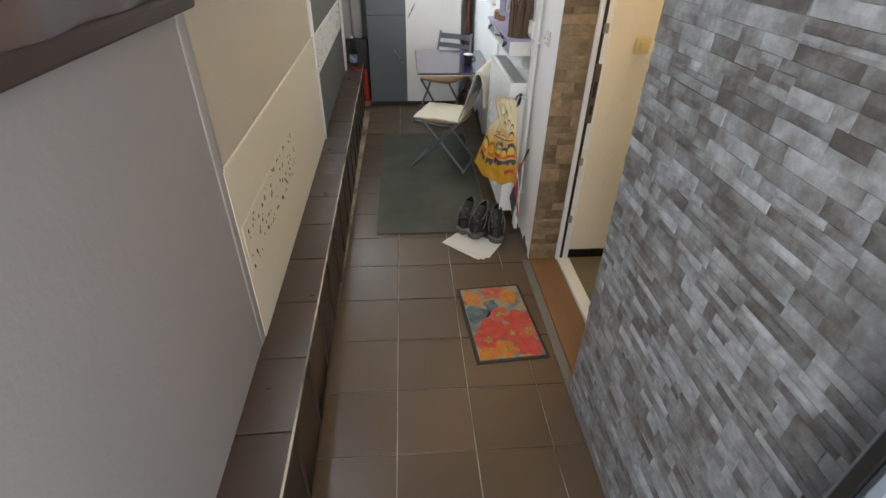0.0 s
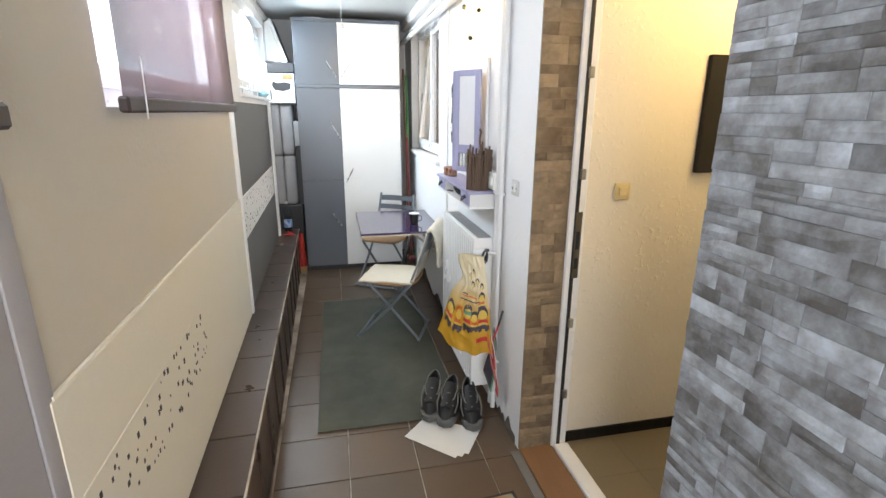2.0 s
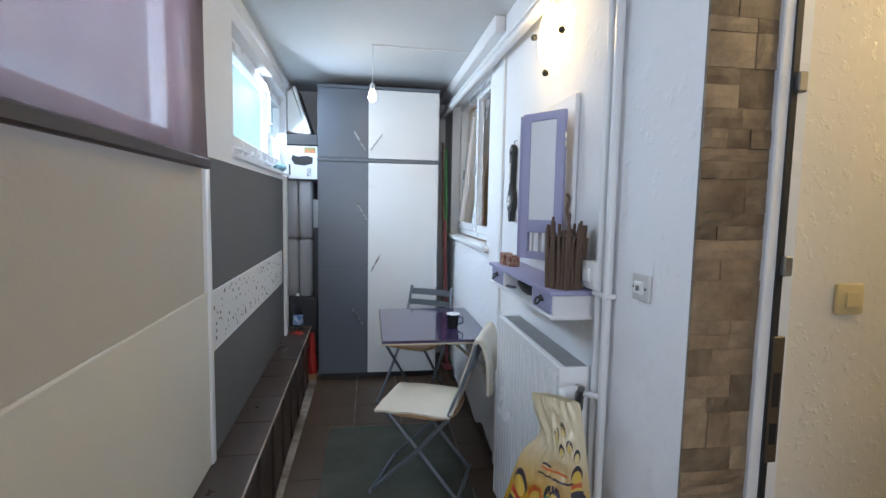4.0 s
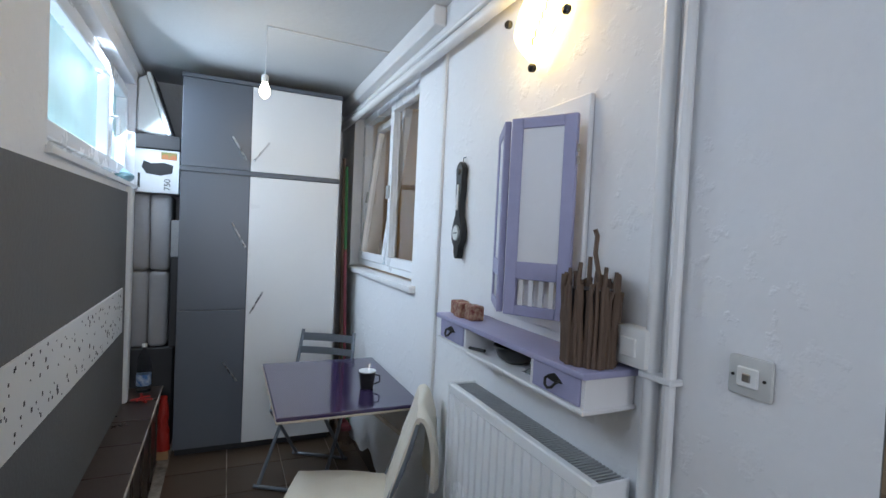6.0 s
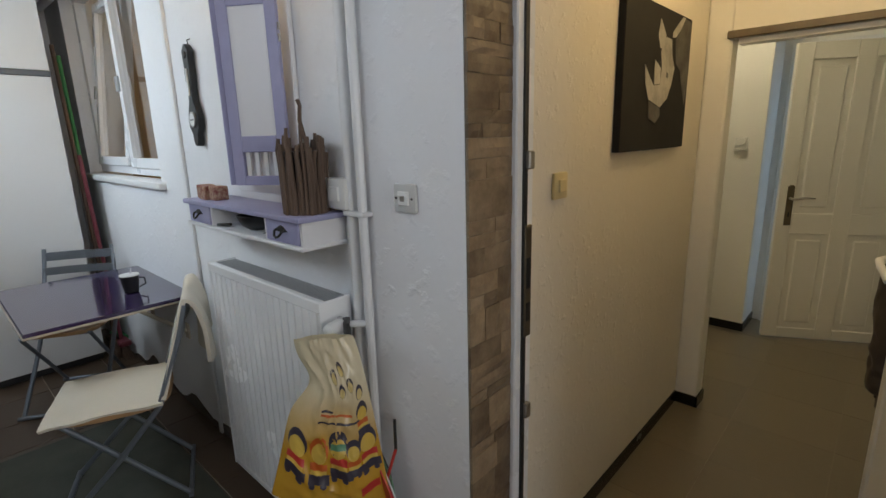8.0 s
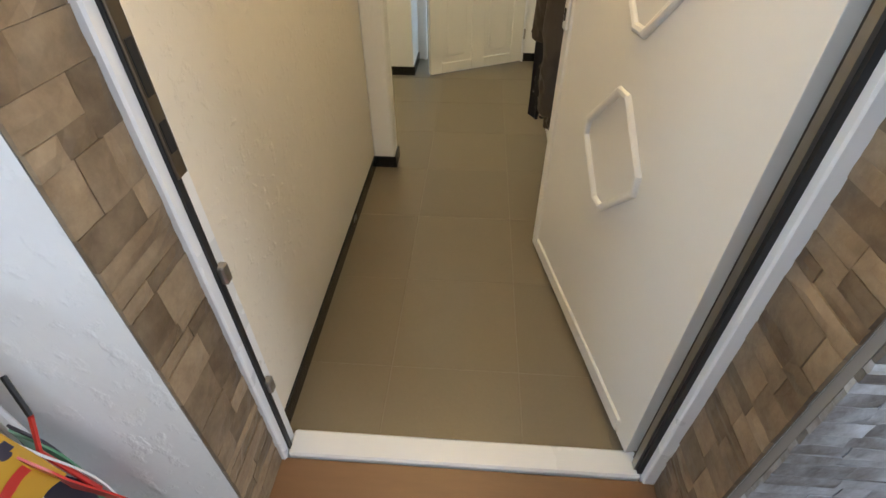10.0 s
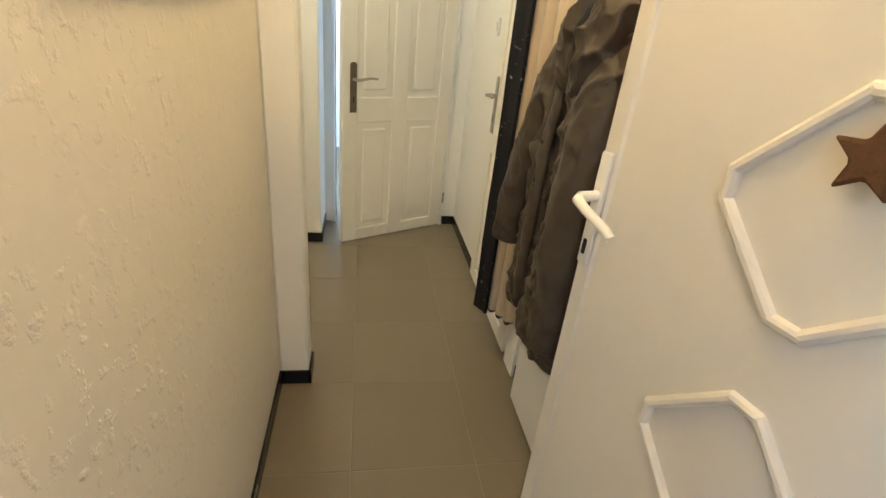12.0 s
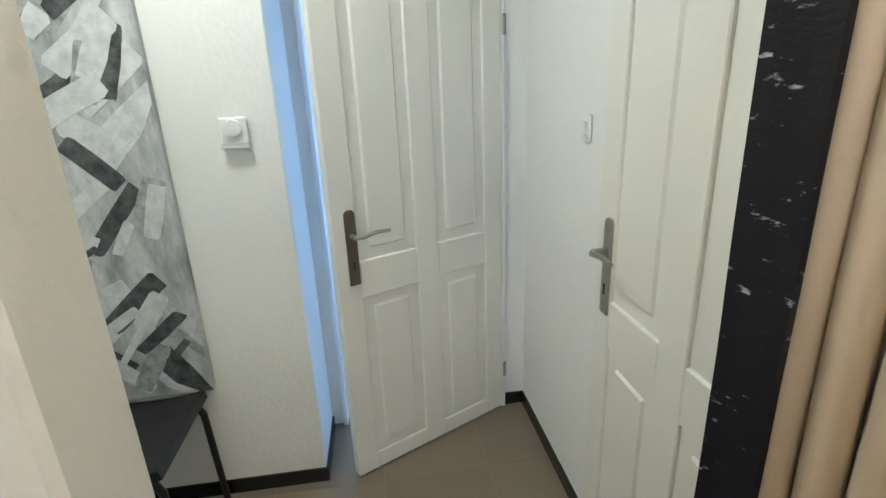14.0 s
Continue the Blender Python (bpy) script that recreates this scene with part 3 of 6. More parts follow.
def plank_door(name, m, width, height, side, mat, label):
    """A panelled door leaf: local x along the leaf from its hinge, front at local y = side * thickness."""
    d = thing(name, m, label, "door")
    tagged(d, kind="structure")
    t = 0.02
    part("leaf_core", boxed(0.004, width - 0.004, -t * 0.5, t * 0.5, 0.012, height - 0.004), mat, d)
    st = 0.088
    mid = width / 2
    xs = [(0, st), (mid - 0.048, mid + 0.048), (width - st, width)]
    zs = [(0.008, 0.078), (0.728, 0.862), (height - 0.10, height)]
    bm = bmesh.new()
    for a, b in xs:
        box(bm, a, b, -t, t, 0.008, height, 0.003)
    part("stiles", bm, mat, d)
    for lo, hi in ((st, mid - 0.048), (mid + 0.048, width - st)):
        for z0, z1 in zs:
            part("rail", boxed(lo, hi, -t, t, z0, z1, bevel=0.003), mat, d)
        for z0, z1 in ((0.078, 0.728), (0.862, height - 0.10)):
            part("panel", boxed(lo + 0.035, hi - 0.035, -t * 0.85, t * 0.85, z0 + 0.035, z1 - 0.035, bevel=0.012), mat, d)
    return d


def lever_handle(parent, x, z, y, out, turn, mat):
    p = part("handle_plate", prism([(x - 0.019, z - 0.13), (x + 0.019, z - 0.13), (x + 0.019, z + 0.12), (x + 0.010, z + 0.13), (x - 0.010, z + 0.13), (x - 0.019, z + 0.12)], "y", min(y, y + out * 0.007), max(y, y + out * 0.007), 0.001), mat, parent)
    part("lever", bar([(x, y, z + 0.045), (x, y + out * 0.045, z + 0.045), (x + turn * 0.02, y + out * 0.055, z + 0.047), (x + turn * 0.07, y + out * 0.055, z + 0.055), (x + turn * 0.12, y + out * 0.054, z + 0.052)], [0.008, 0.008, 0.008, 0.007, 0.006], 10), NICKEL, p)
    part("keyhole", boxed(x - 0.004, x + 0.004, y + (out * 0.007 if out > 0 else out * 0.0085), y + (out * 0.0085 if out > 0 else out * 0.007), z - 0.075, z - 0.045), HOLE, p)


# far door, ajar: hinge on the far right, front face towards the hall
ANG = math.degrees(math.atan2(3.568 - 2.926, 4.154 - 4.481))
far_door = plank_door("door_2", pose(4.494, 2.930, 0, 0, 0, ANG), 0.722, 1.90, 1, DOOR_PAINT, "white panelled door standing ajar at the hall's end")
lever_handle(far_door, 0.722 - 0.062, 0.915, 0.02, 1, -1, BRONZE)
for z in (0.20, 1.62):
    part("hinge", bar([(-0.012, 0.022, z - 0.035), (-0.012, 0.022, z + 0.035)], 0.007, 8), NICKEL, far_door)
bm = bmesh.new()
box(bm, 4.478, 4.56, 2.905, 2.922, 0, 1.94, 0.003)
box(bm, 4.478, 4.56, 3.622, 3.64, 0, 1.94, 0.003)
box(bm, 4.478, 4.56, 2.922, 3.622, 1.918, 1.94, 0.003)
structure("door_frame_far", bm, TRIM_WHITE, "white wooden frame of the ajar door", "door frame")
structure("door_rebate_far", boxed(4.560, 4.572, 3.618, 3.640, 0.0, 1.93), RUBBER, "dark rebate strip of the far door frame", "door frame")
right_door = plank_door("door_3", pose(3.070, 2.815, 0), 0.72, 1.90, 1, DOOR_PAINT, "closed white panelled door in the smooth wall")
lever_handle(right_door, 0.655, 0.95, 0.02, 1, -1, NICKEL)

# ---- wardrobe ----
wd = thing("wardrobe", pose(0.07, 6.795, 0), "tall grey and white laminate wardrobe with a top cabinet", "wardrobe")
part("carcass", boxed(0.004, 0.974, 0.0, 0.58, 0.05, 2.385), WARD_GREY, wd)
part("plinth", boxed(0.01, 0.97, 0.03, 0.56, 0.0, 0.05), WARD_DARK, wd)
part("top_board", boxed(-0.006, 0.982, -0.024, 0.585, 2.385, 2.41, bevel=0.002), WARD_GREY, wd)
part("middle_board", boxed(-0.004, 0.98, -0.024, 0.02, 1.808, 1.836, bevel=0.002), WARD_GREY, wd)


def stick_handle(parent, x0, z0, x1, z1):
    h = part("handle", bar([(x0, -0.045, z0), (x1, -0.045, z1)], 0.006, 8), METAL, parent)
    for f in (0.15, 0.85):
        x, z = x0 + (x1 - x0) * f, z0 + (z1 - z0) * f
        part("handle_post", bar([(x, -0.018, z), (x, -0.045, z)], 0.004, 6), METAL, h)


for a, b, z0, z1, mat, hs in (
        (0.002, 0.398, 1.84, 2.382, WARD_GREY, (0.29, 2.045, 0.375, 1.905)),
        (0.402, 0.976, 1.84, 2.382, WARD_WHITE, (0.51, 2.03, 0.42, 1.905)),
        (0.002, 0.398, 0.94, 1.804, WARD_GREY, (0.30, 1.50, 0.385, 1.345)),
        (0.002, 0.398, 0.055, 0.934, WARD_GREY, (0.275, 0.605, 0.36, 0.475)),
        (0.402, 0.976, 0.055, 1.804, WARD_WHITE, (0.50, 1.055, 0.425, 0.915))):
    dr = part("door", boxed(a, b, -0.019, -0.001, z0, z1, bevel=0.0015), mat, wd, "white laminate door" if mat is WARD_WHITE else "")
    stick_handle(dr, *hs)

# ---- radiator ----
rad = thing("radiator", pose(0, 0, 0), "white ribbed panel radiator on the corridor wall", "radiator")
RY0, RY1, RZ0, RZ1 = 4.165, 4.905, 0.105, 0.967
bm = bmesh.new()
pts = []
n = 17
for k in range(n):
    y0 = RY0 + 0.015 + (RY1 - RY0 - 0.03) * k / n
    w = (RY1 - RY0 - 0.03) / n
    for f, dx in ((0.0, 0.0), (0.12, 0.0), (0.20, -0.009), (0.93, -0.009)):
        pts.append((1.088 + dx, y0 + w * f))
pts.append((1.088, RY1 - 0.015))
outline = pts + [(1.100, RY1 - 0.015), (1.100, RY0 + 0.015)]
part("front_panel", prism(outline, "z", RZ0 + 0.03, RZ1 - 0.035), RADIATOR_WHITE, rad)
part("back_panel", boxed(1.165, 1.178, RY0 + 0.015, RY1 - 0.015, RZ0 + 0.03, RZ1 - 0.035), RADIATOR_WHITE, rad)
part("frame_rail", boxed(1.078, 1.102, RY0 + 0.004, RY1 - 0.004, RZ1 - 0.036, RZ1, bevel=0.004), RADIATOR_WHITE, rad)
part("frame_rail", boxed(1.078, 1.102, RY0 + 0.004, RY1 - 0.004, RZ0, RZ0 + 0.03, bevel=0.004), RADIATOR_WHITE, rad)
for y in (RY0, RY1 - 0.006):
    part("side_panel", boxed(1.076, 1.184, y, y + 0.006, RZ0, RZ1, bevel=0.002), RADIATOR_WHITE, rad)
part("grille_base", boxed(1.102, 1.165, RY0 + 0.006, RY1 - 0.006, RZ1 - 0.03, RZ1 - 0.018), DARK_METAL, rad)
bm = bmesh.new()
for k in range(60):
    y = RY0 + 0.012 + k * (RY1 - RY0 - 0.024) / 59.5
    box(bm, 1.103, 1.178, y, y + 0.005, RZ1 - 0.018, RZ1 - 0.004)
tagged(part("grille", bm, GRILLE, rad, "grey slotted top grille"), kind="stuff")
for y in (RY0 + 0.12, RY1 - 0.12):
    part("wall_bracket", boxed(1.178, 1.20, y - 0.015, y + 0.015, 0.25, 0.90), RADIATOR_WHITE, rad)
valve = part("valve", bar([(1.14, RY0, 0.90), (1.14, RY0 - 0.05, 0.90)], 0.012, 10), METAL, rad)
part("thermostat_head", lathe([(0.016, 0), (0.021, 0.004), (0.022, 0.035), (0.019, 0.055), (0.010, 0.060)], 14), PLASTIC_WHITE, valve, at=look((1.13, 4.13, 0.90), (1.0, 4.10, 0.90)) @ pose(0, 0, -0.01, 180))
part("feed_pipe", bar([(1.14, 4.115, 0.90), (1.165, 4.09, 0.90), (1.178, 4.075, 0.90)], 0.009, 10), PIPE_WHITE, rad)

# ---- table and chairs ----
tb = thing("folding_table", pose(0.855, 5.87, 0), "glossy purple folding table fixed to the corridor wall", "table")
part("tabletop", boxed(-0.30, 0.34, -0.45, 0.41, 0.685, 0.705, bevel=0.004), TABLE_TOP, tb)
PALE_EDGE = material("pale_edge_band", (0.50, 0.44, 0.36), 0.5)
part("edge_band", boxed(-0.303, 0.342, -0.453, 0.413, 0.680, 0.690, bevel=0.002), PALE_EDGE, tb)
part("wall_rail", boxed(0.318, 0.345, -0.40, 0.40, 0.640, 0.680, bevel=0.003), PALE_EDGE, tb)
for y in (-0.27, 0.27):
    part("strut", bar([(0.335, y, 0.47), (0.10, y, 0.672)], 0.010, 8), PALE_EDGE, tb)
    part("strut_plate", boxed(0.333, 0.345, y - 0.02, y + 0.02, 0.43, 0.51, bevel=0.002), PALE_EDGE, tb)


def folding_chair(m, label, cloth):
    """Front towards local -y; back at +y."""
    c = thing("folding_chair", m, label, "chair", "folding chairs at the table")
    part("seat", prism([(0.195 * math.copysign(abs(math.cos(a)) ** 0.55, math.cos(a)), 0.19 * math.copysign(abs(math.sin(a)) ** 0.55, math.sin(a))) for a in [2 * math.pi * (k + 0.5) / 32 for k in range(32)]], "z", 0.424, 0.444, 0.003), PLY, c, "round-cornered plywood seat")
    for s in (-1, 1):
        part("leg", bar([(s * 0.185, -0.235, 0.012), (s * 0.185, 0.0, 0.25), (s * 0.185, 0.155, 0.43), (s * 0.18, 0.255, 0.70), (s * 0.175, 0.285, 0.815)], 0.011, 10), GREY_METAL, c)
        part("leg", bar([(s * 0.160, 0.21, 0.012), (s * 0.160, 0.0, 0.25), (s * 0.160, -0.16, 0.425)], 0.010, 10), GREY_METAL, c)
    part("foot_bar", bar([(-0.21, -0.235, 0.012), (0.21, -0.235, 0.012)], 0.011, 10), GREY_METAL, c)
    part("foot_bar", bar([(-0.185, 0.21, 0.012), (0.185, 0.21, 0.012)], 0.010, 10), GREY_METAL, c)
    part("seat_rail", bar([(-0.185, 0.15, 0.43), (0.185, 0.15, 0.43)], 0.008, 8), GREY_METAL, c)
    part("seat_rail", bar([(-0.160, -0.16, 0.425), (0.160, -0.16, 0.425)], 0.008, 8), GREY_METAL, c)
    for z0, z1, y in ((0.745, 0.795, 0.275), (0.665, 0.71, 0.248)):
        part("back_slat", sheet(lambda u, v: (-0.18 + 0.36 * u, y + 0.018 * math.sin(math.pi * u), z0 + (z1 - z0) * v), 10, 2, 0.008), GREY_METAL, c)
    if cloth:
        part("seat_cloth", sheet(lambda u, v: (-0.20 + 0.40 * u + 0.006 * math.sin(9 * v), -0.215 + 0.385 * v, 0.458 + 0.010 * math.sin(math.pi * u) * math.sin(math.pi * v) - 0.010 * max(0, 0.10 - v) * 6 - 0.006 * (abs(2 * u - 1) ** 6) + 0.004 * noise.noise(Vector((u * 5, v * 5, 2)))), 24, 24, 0.012), CLOTH_CREAM, c, "cream cloth cover on the seat")

        def drape(u, v):
            w = 0.195 * (1 - 0.10 * v)
            ripple = 0.007 * noise.noise(Vector((u * 4, v * 5, 7)))
            if v < 0.58:
                f = v / 0.58
                return (-w + 2 * w * u, 0.165 + 0.115 * f + ripple, 0.462 + 0.375 * f)
            f = (v - 0.58) / 0.42
            return (-w + 2 * w * u, 0.280 + 0.065 * math.sin(min(1, f * 1.6) * math.pi / 2) + 0.022 * f * math.sin(u * 9) + ripple, 0.837 + 0.022 * math.sin(min(1, f * 2) * math.pi) - 0.20 * f ** 1.7 - 0.07 * f * u)
        part("back_cloth", sheet(drape, 22, 34, 0.016), CLOTH_CREAM, c, "cream cloth draped over the backrest")
    return c


folding_chair(pose(0.785, 5.215, 0, 0, 0, -112), "grey metal folding chair with cream cloth over seat and back", True)
folding_chair(pose(0.83, 6.35, 0, 0, 0, -32), "grey metal folding chair with a plywood seat pushed under the table", False)

# ---- corridor fixtures ----
inner = thing("window_4", pose(0, 0, 0), "white inner window with one sash tilted open", "window")
tagged(inner, kind="structure")
bm = bmesh.new()
box(bm, 1.27, 1.33, 5.66, 5.71, 1.235, 2.33, 0.003)
box(bm, 1.27, 1.33, 6.97, 7.02, 1.235, 2.33, 0.003)
box(bm, 1.27, 1.33, 5.71, 6.97, 1.235, 1.285, 0.003)
box(bm, 1.27, 1.33, 5.71, 6.97, 2.28, 2.33, 0.003)
box(bm, 1.27, 1.33, 6.29, 6.345, 1.285, 2.28, 0.003)
part("window_frame", bm, PVC, inner)


def inner_sash(y0, y1, m, label):
    z0, z1 = 0.0, 1.01
    bm = bmesh.new()
    box(bm, -0.03, 0.02, y0, y1, z0, z0 + 0.055, 0.004)
    box(bm, -0.03, 0.02, y0, y1, z1 - 0.055, z1, 0.004)
    box(bm, -0.03, 0.02, y0, y0 + 0.055, z0 + 0.055, z1 - 0.055, 0.004)
    box(bm, -0.03, 0.02, y1 - 0.055, y1, z0 + 0.055, z1 - 0.055, 0.004)
    s = part("sash", bm, PVC, inner, label, at=m)
    part("pane", boxed(-0.008, -0.003, y0 + 0.05, y1 - 0.05, z0 + 0.05, z1 - 0.05), GLASS, s).visible_shadow = False
    part("hinge", boxed(-0.04, -0.028, y1 - 0.04, y1 + 0.01, 0.42, 0.50), GRILLE, s)


inner_sash(5.70, 6.30, pose(1.285, 0, 1.275), "")
inner_sash(6.335, 6.98, pose(1.280, 0, 1.278, 0, 6.5, 0), "tilted white sash")
part("window_sill", boxed(1.165, 1.27, 5.60, 7.03, 1.19, 1.225, bevel=0.008, segments=2), TRIM_WHITE, inner)

pipe_run = thing("heating_pipes", pose(0, 0, 0), "white painted heating pipes running up the wall", "pipe")
part("riser", bar([(1.178, 4.075, 0.02), (1.178, 4.075, 2.20), (1.176, 4.085, 2.27), (1.172, 4.13, 2.31), (1.165, 4.20, 2.318), (1.165, 7.30, 2.345)], 0.013, 10), PIPE_WHITE, pipe_run)
part("riser", bar([(1.182, 4.125, 0.02), (1.182, 4.125, H)], 0.016, 12), PIPE_WHITE, pipe_run)
for z in (1.21, 0.3):
    part("pipe_clip", boxed(1.162, 1.20, 4.058, 4.144, z - 0.007, z + 0.007, bevel=0.003), PIPE_WHITE, pipe_run)
part("pipe_return", bar([(1.150, 4.55, 2.255), (1.150, 7.30, 2.29)], 0.024, 14), PIPE_WHITE, pipe_run)
solid("pipe_box", boxed(1.14, 1.20, 5.36, 7.30, 2.40, H - 0.002, bevel=0.006), WHITE_WOOD, "white boxed pipe duct below the ceiling", "pipe box")
bm = bmesh.new()
box(bm, 1.186, 1.200, 5.315, 5.345, 0.0, 2.28, 0.003)
structure("trim_wall_joint", bm, TRIM_WHITE, "white vertical cover strip on the wall", "trim")
structure("trim_ceiling_joint", boxed(-0.2, 1.2, 4.72, 4.76, H - 0.012, H + 0.004, bevel=0.003), TRIM_WHITE, "white cover strip across the ceiling", "trim")
bm = bmesh.new()
sweep(bm, [(-0.17, 4.85, 2.44), (-0.20, 6.4, 2.44), (-0.21, 7.3, 2.44)], 0.035, 14)
solid("drain_pipe", bm, PIPE_WHITE, "white pipe along the outer wall under the ceiling", "pipe")

# wall lamp: a glass diamond held by dark knobs
wl = thing("wall_lamp", pose(1.2, 4.59, 2.13), "lit glass diamond wall lamp with dark knobs", "lamp")
GLOW = glowing("lit_lamp_glass", (1.0, 0.74, 0.30), 7.0)


def diamond(u, v):
    a, b = (u - 0.5) * 0.21, (v - 0.5) * 0.21
    return (-0.065 + 1.6 * (a * a + b * b), (a - b) * 0.70, (a + b) * 0.70)


part("glass_shade", sheet(diamond, 10, 10, 0.004), GLOW, wl)
part("wall_plate", lathe([(0.05, 0), (0.05, 0.012), (0.03, 0.016)], 18), TRIM_WHITE, wl, at=pose(0, 0, 0, 0, -90, 0))
for y, z in ((0.0, -0.145), (-0.148, -0.035), (0.148, 0.035), (0.0, 0.145)):
    part("knob", lathe([(0.006, -0.012), (0.013, -0.006), (0.013, 0.006), (0.006, 0.012)], 10), BLACK, wl, at=pose(-0.05, y, z, 0, 90, 0))
bm = bmesh.new()
for k in range(5):
    y, z = -0.085 + 0.015 * k, -0.012 - 0.020 * k + 0.02
    box(bm, -0.069, -0.066, y - 0.008, y + 0.006, z, z + 0.0025)
    box(bm, -0.069, -0.066, y + 0.004, y + 0.0065, z - 0.018, z)
part("key_pattern", bm, BRONZE, wl)

bulb = thing("hanging_bulb", pose(0.497, 5.994, H), "bare lit bulb hanging from a white cord", "lamp")
part("cord", bar([(0, 0, 0), (0.002, 0, -0.12), (0, 0, -0.25)], 0.0025, 6), TRIM_WHITE, bulb)
part("socket", lathe([(0.012, -0.285), (0.016, -0.28), (0.016, -0.25), (0.008, -0.245)], 12), TRIM_WHITE, bulb)
part("glass_bulb", lathe([(0.004, -0.365), (0.018, -0.355), (0.027, -0.335), (0.025, -0.315), (0.013, -0.286)], 16), glowing("lit_bulb_glass", (1.0, 0.85, 0.6), 14.0), bulb).visible_shadow = False
solid("ceiling_cable", bar([(0.497, 5.994, H - 0.004), (1.19, 6.02, H - 0.004), (1.19, 5.38, H - 0.004)], 0.004, 6), TRIM_WHITE, "white cable clipped along the ceiling", "cable")


def rocker(name, m, w, h, d, mat, label, category):
    s = thing(name, m, label, category)
    part("back_plate", boxed(-d, 0, -w / 2, w / 2, -h / 2, h / 2, bevel=0.006, segments=2), mat, s)
    part("rocker", boxed(-d - 0.006, -d + 0.001, -w * 0.24, w * 0.24, -h * 0.24, h * 0.24, bevel=0.002), PLASTIC_WHITE if mat is not YELLOWED else YELLOWED, s)
    return s


sw = rocker("light_switch", pose(1.2, 3.922, 1.262), 0.078, 0.072, 0.012, PLASTIC_GREY, "pale grey push switch on the white wall", "switch")
for y in (-0.028, 0.028):
    part("screw", lathe([(0.003, 0), (0.003, 0.002), (0.001, 0.002)], 8), DARK_METAL, sw, at=pose(-0.012, y, 0, 0, -90, 0))
part("push_button", boxed(-0.021, -0.017, -0.007, 0.007, -0.007, 0.007, bevel=0.001), NICKEL, sw)
rocker("surface_switch", pose(1.2, 4.165, 1.262), 0.090, 0.085, 0.045, PLASTIC_WHITE, "white surface-mounted switch box above the shelf", "switch")
rocker("hall_switch", pose(1.622, 3.745, 1.263, 0, 0, 90), 0.076, 0.076, 0.012, YELLOWED, "yellowed square light switch on the hall wall", "switch")

# barometer
br = thing("barometer", pose(1.2, 5.10, 1.395), "dark wooden banjo barometer hanging on the wall", "barometer")
half = [(0.012, 0.0), (0.022, 0.02), (0.024, 0.045), (0.044, 0.07), (0.048, 0.105), (0.036, 0.14), (0.020, 0.17), (0.019, 0.22), (0.026, 0.27), (0.024, 0.30), (0.028, 0.335), (0.030, 0.355), (0.014, 0.372), (0.004, 0.38)]
part("case", prism([(y, z) for y, z in half] + [(-y, z) for y, z in reversed(half)], "x", -0.028, -0.002, 0.003), BLACK, br)
dial = part("dial", lathe([(0.031, 0), (0.031, 0.005), (0.027, 0.008), (0.026, 0.005)], 22), METAL, br, at=pose(-0.027, 0, 0.10, 0, -90, 0))
part("dial_face", lathe([(0.026, 0), (0.026, 0.0015), (0.001, 0.0016)], 22), PLASTIC_WHITE, dial, at=pose(0, 0, 0.004))
part("pointer", boxed(-0.002, 0.002, -0.015, 0.015, 0.0058, 0.0066), BLACK, dial)
part("thermometer", boxed(-0.033, -0.028, -0.005, 0.005, 0.19, 0.29, bevel=0.001), PLASTIC_WHITE, br)
part("rosette", lathe([(0.014, 0), (0.012, 0.005), (0.004, 0.006)], 14), DARK_METAL, br, at=pose(-0.027, 0, 0.34, 0, -90, 0))
part("hook", bar([(-0.01, 0, 0.378), (-0.012, 0, 0.395), (0.0, 0, 0.40)], 0.002, 6), DARK_METAL, br)

# shelf with drawers
sh = thing("wall_shelf", pose(1.2, 4.565, 1.115), "white wall shelf with lavender top and two drawers", "shelf")
part("top_board", boxed(-0.160, -0.001, -0.395, 0.395, 0.078, 0.094, bevel=0.004, segments=2), LAVENDER, sh)
part("bottom_board", boxed(-0.155, -0.001, -0.39, 0.39, 0.0, 0.012, bevel=0.003), WHITE_WOOD, sh)
part("back_board", boxed(-0.010, -0.001, -0.38, 0.38, 0.012, 0.078), WHITE_WOOD, sh)
for y in (-0.385, -0.195, 0.180, 0.372):
    part("divider", boxed(-0.145, -0.011, y, y + 0.012, 0.012, 0.078), WHITE_WOOD, sh)
for a, b in ((-0.371, -0.197), (0.194, 0.370)):
    dw = part("drawer_front", boxed(-0.149, -0.135, a, b, 0.014, 0.076, bevel=0.002), LAVENDER, sh, "lavender drawer front")
    c = (a + b) / 2
    part("pull", bar([(-0.149, c - 0.022, 0.052), (-0.160, c - 0.020, 0.048), (-0.166, c - 0.012, 0.036), (-0.168, c, 0.032), (-0.166, c + 0.012, 0.036), (-0.160, c + 0.020, 0.048), (-0.149, c + 0.022, 0.052)], 0.0035, 8), DARK_METAL, dw)
    part("pull_plate", prism([(c - 0.032, 0.048), (c - 0.012, 0.060), (c, 0.064), (c + 0.012, 0.060), (c + 0.032, 0.048), (c, 0.044)], "x", -0.152, -0.149), DARK_METAL, dw)

basket = thing("wire_bowl", pose(1.125, 4.555, 1.127), "black woven bowl lying in the open shelf", "bowl")
part("bowl", lathe([(0.030, 0.0), (0.052, 0.015), (0.064, 0.036), (0.067, 0.046), (0.062, 0.046), (0.050, 0.020), (0.028, 0.006)], 20), BLACK, basket)
part("rim", bar([(0.066 * math.cos(a), 0.066 * math.sin(a), 0.047) for a in [2 * math.pi * k / 20 for k in range(21)]], 0.003, 6), DARK_METAL, basket)
solid("black_pouch", sheet(lambda u, v: (1.09 + 0.06 * u, 4.42 + 0.05 * v, 1.128 + 0.030 * math.sin(math.pi * u) * math.sin(math.pi * v)), 8, 8, 0.003), BLACK, "small crumpled black pouch on the shelf", "pouch")
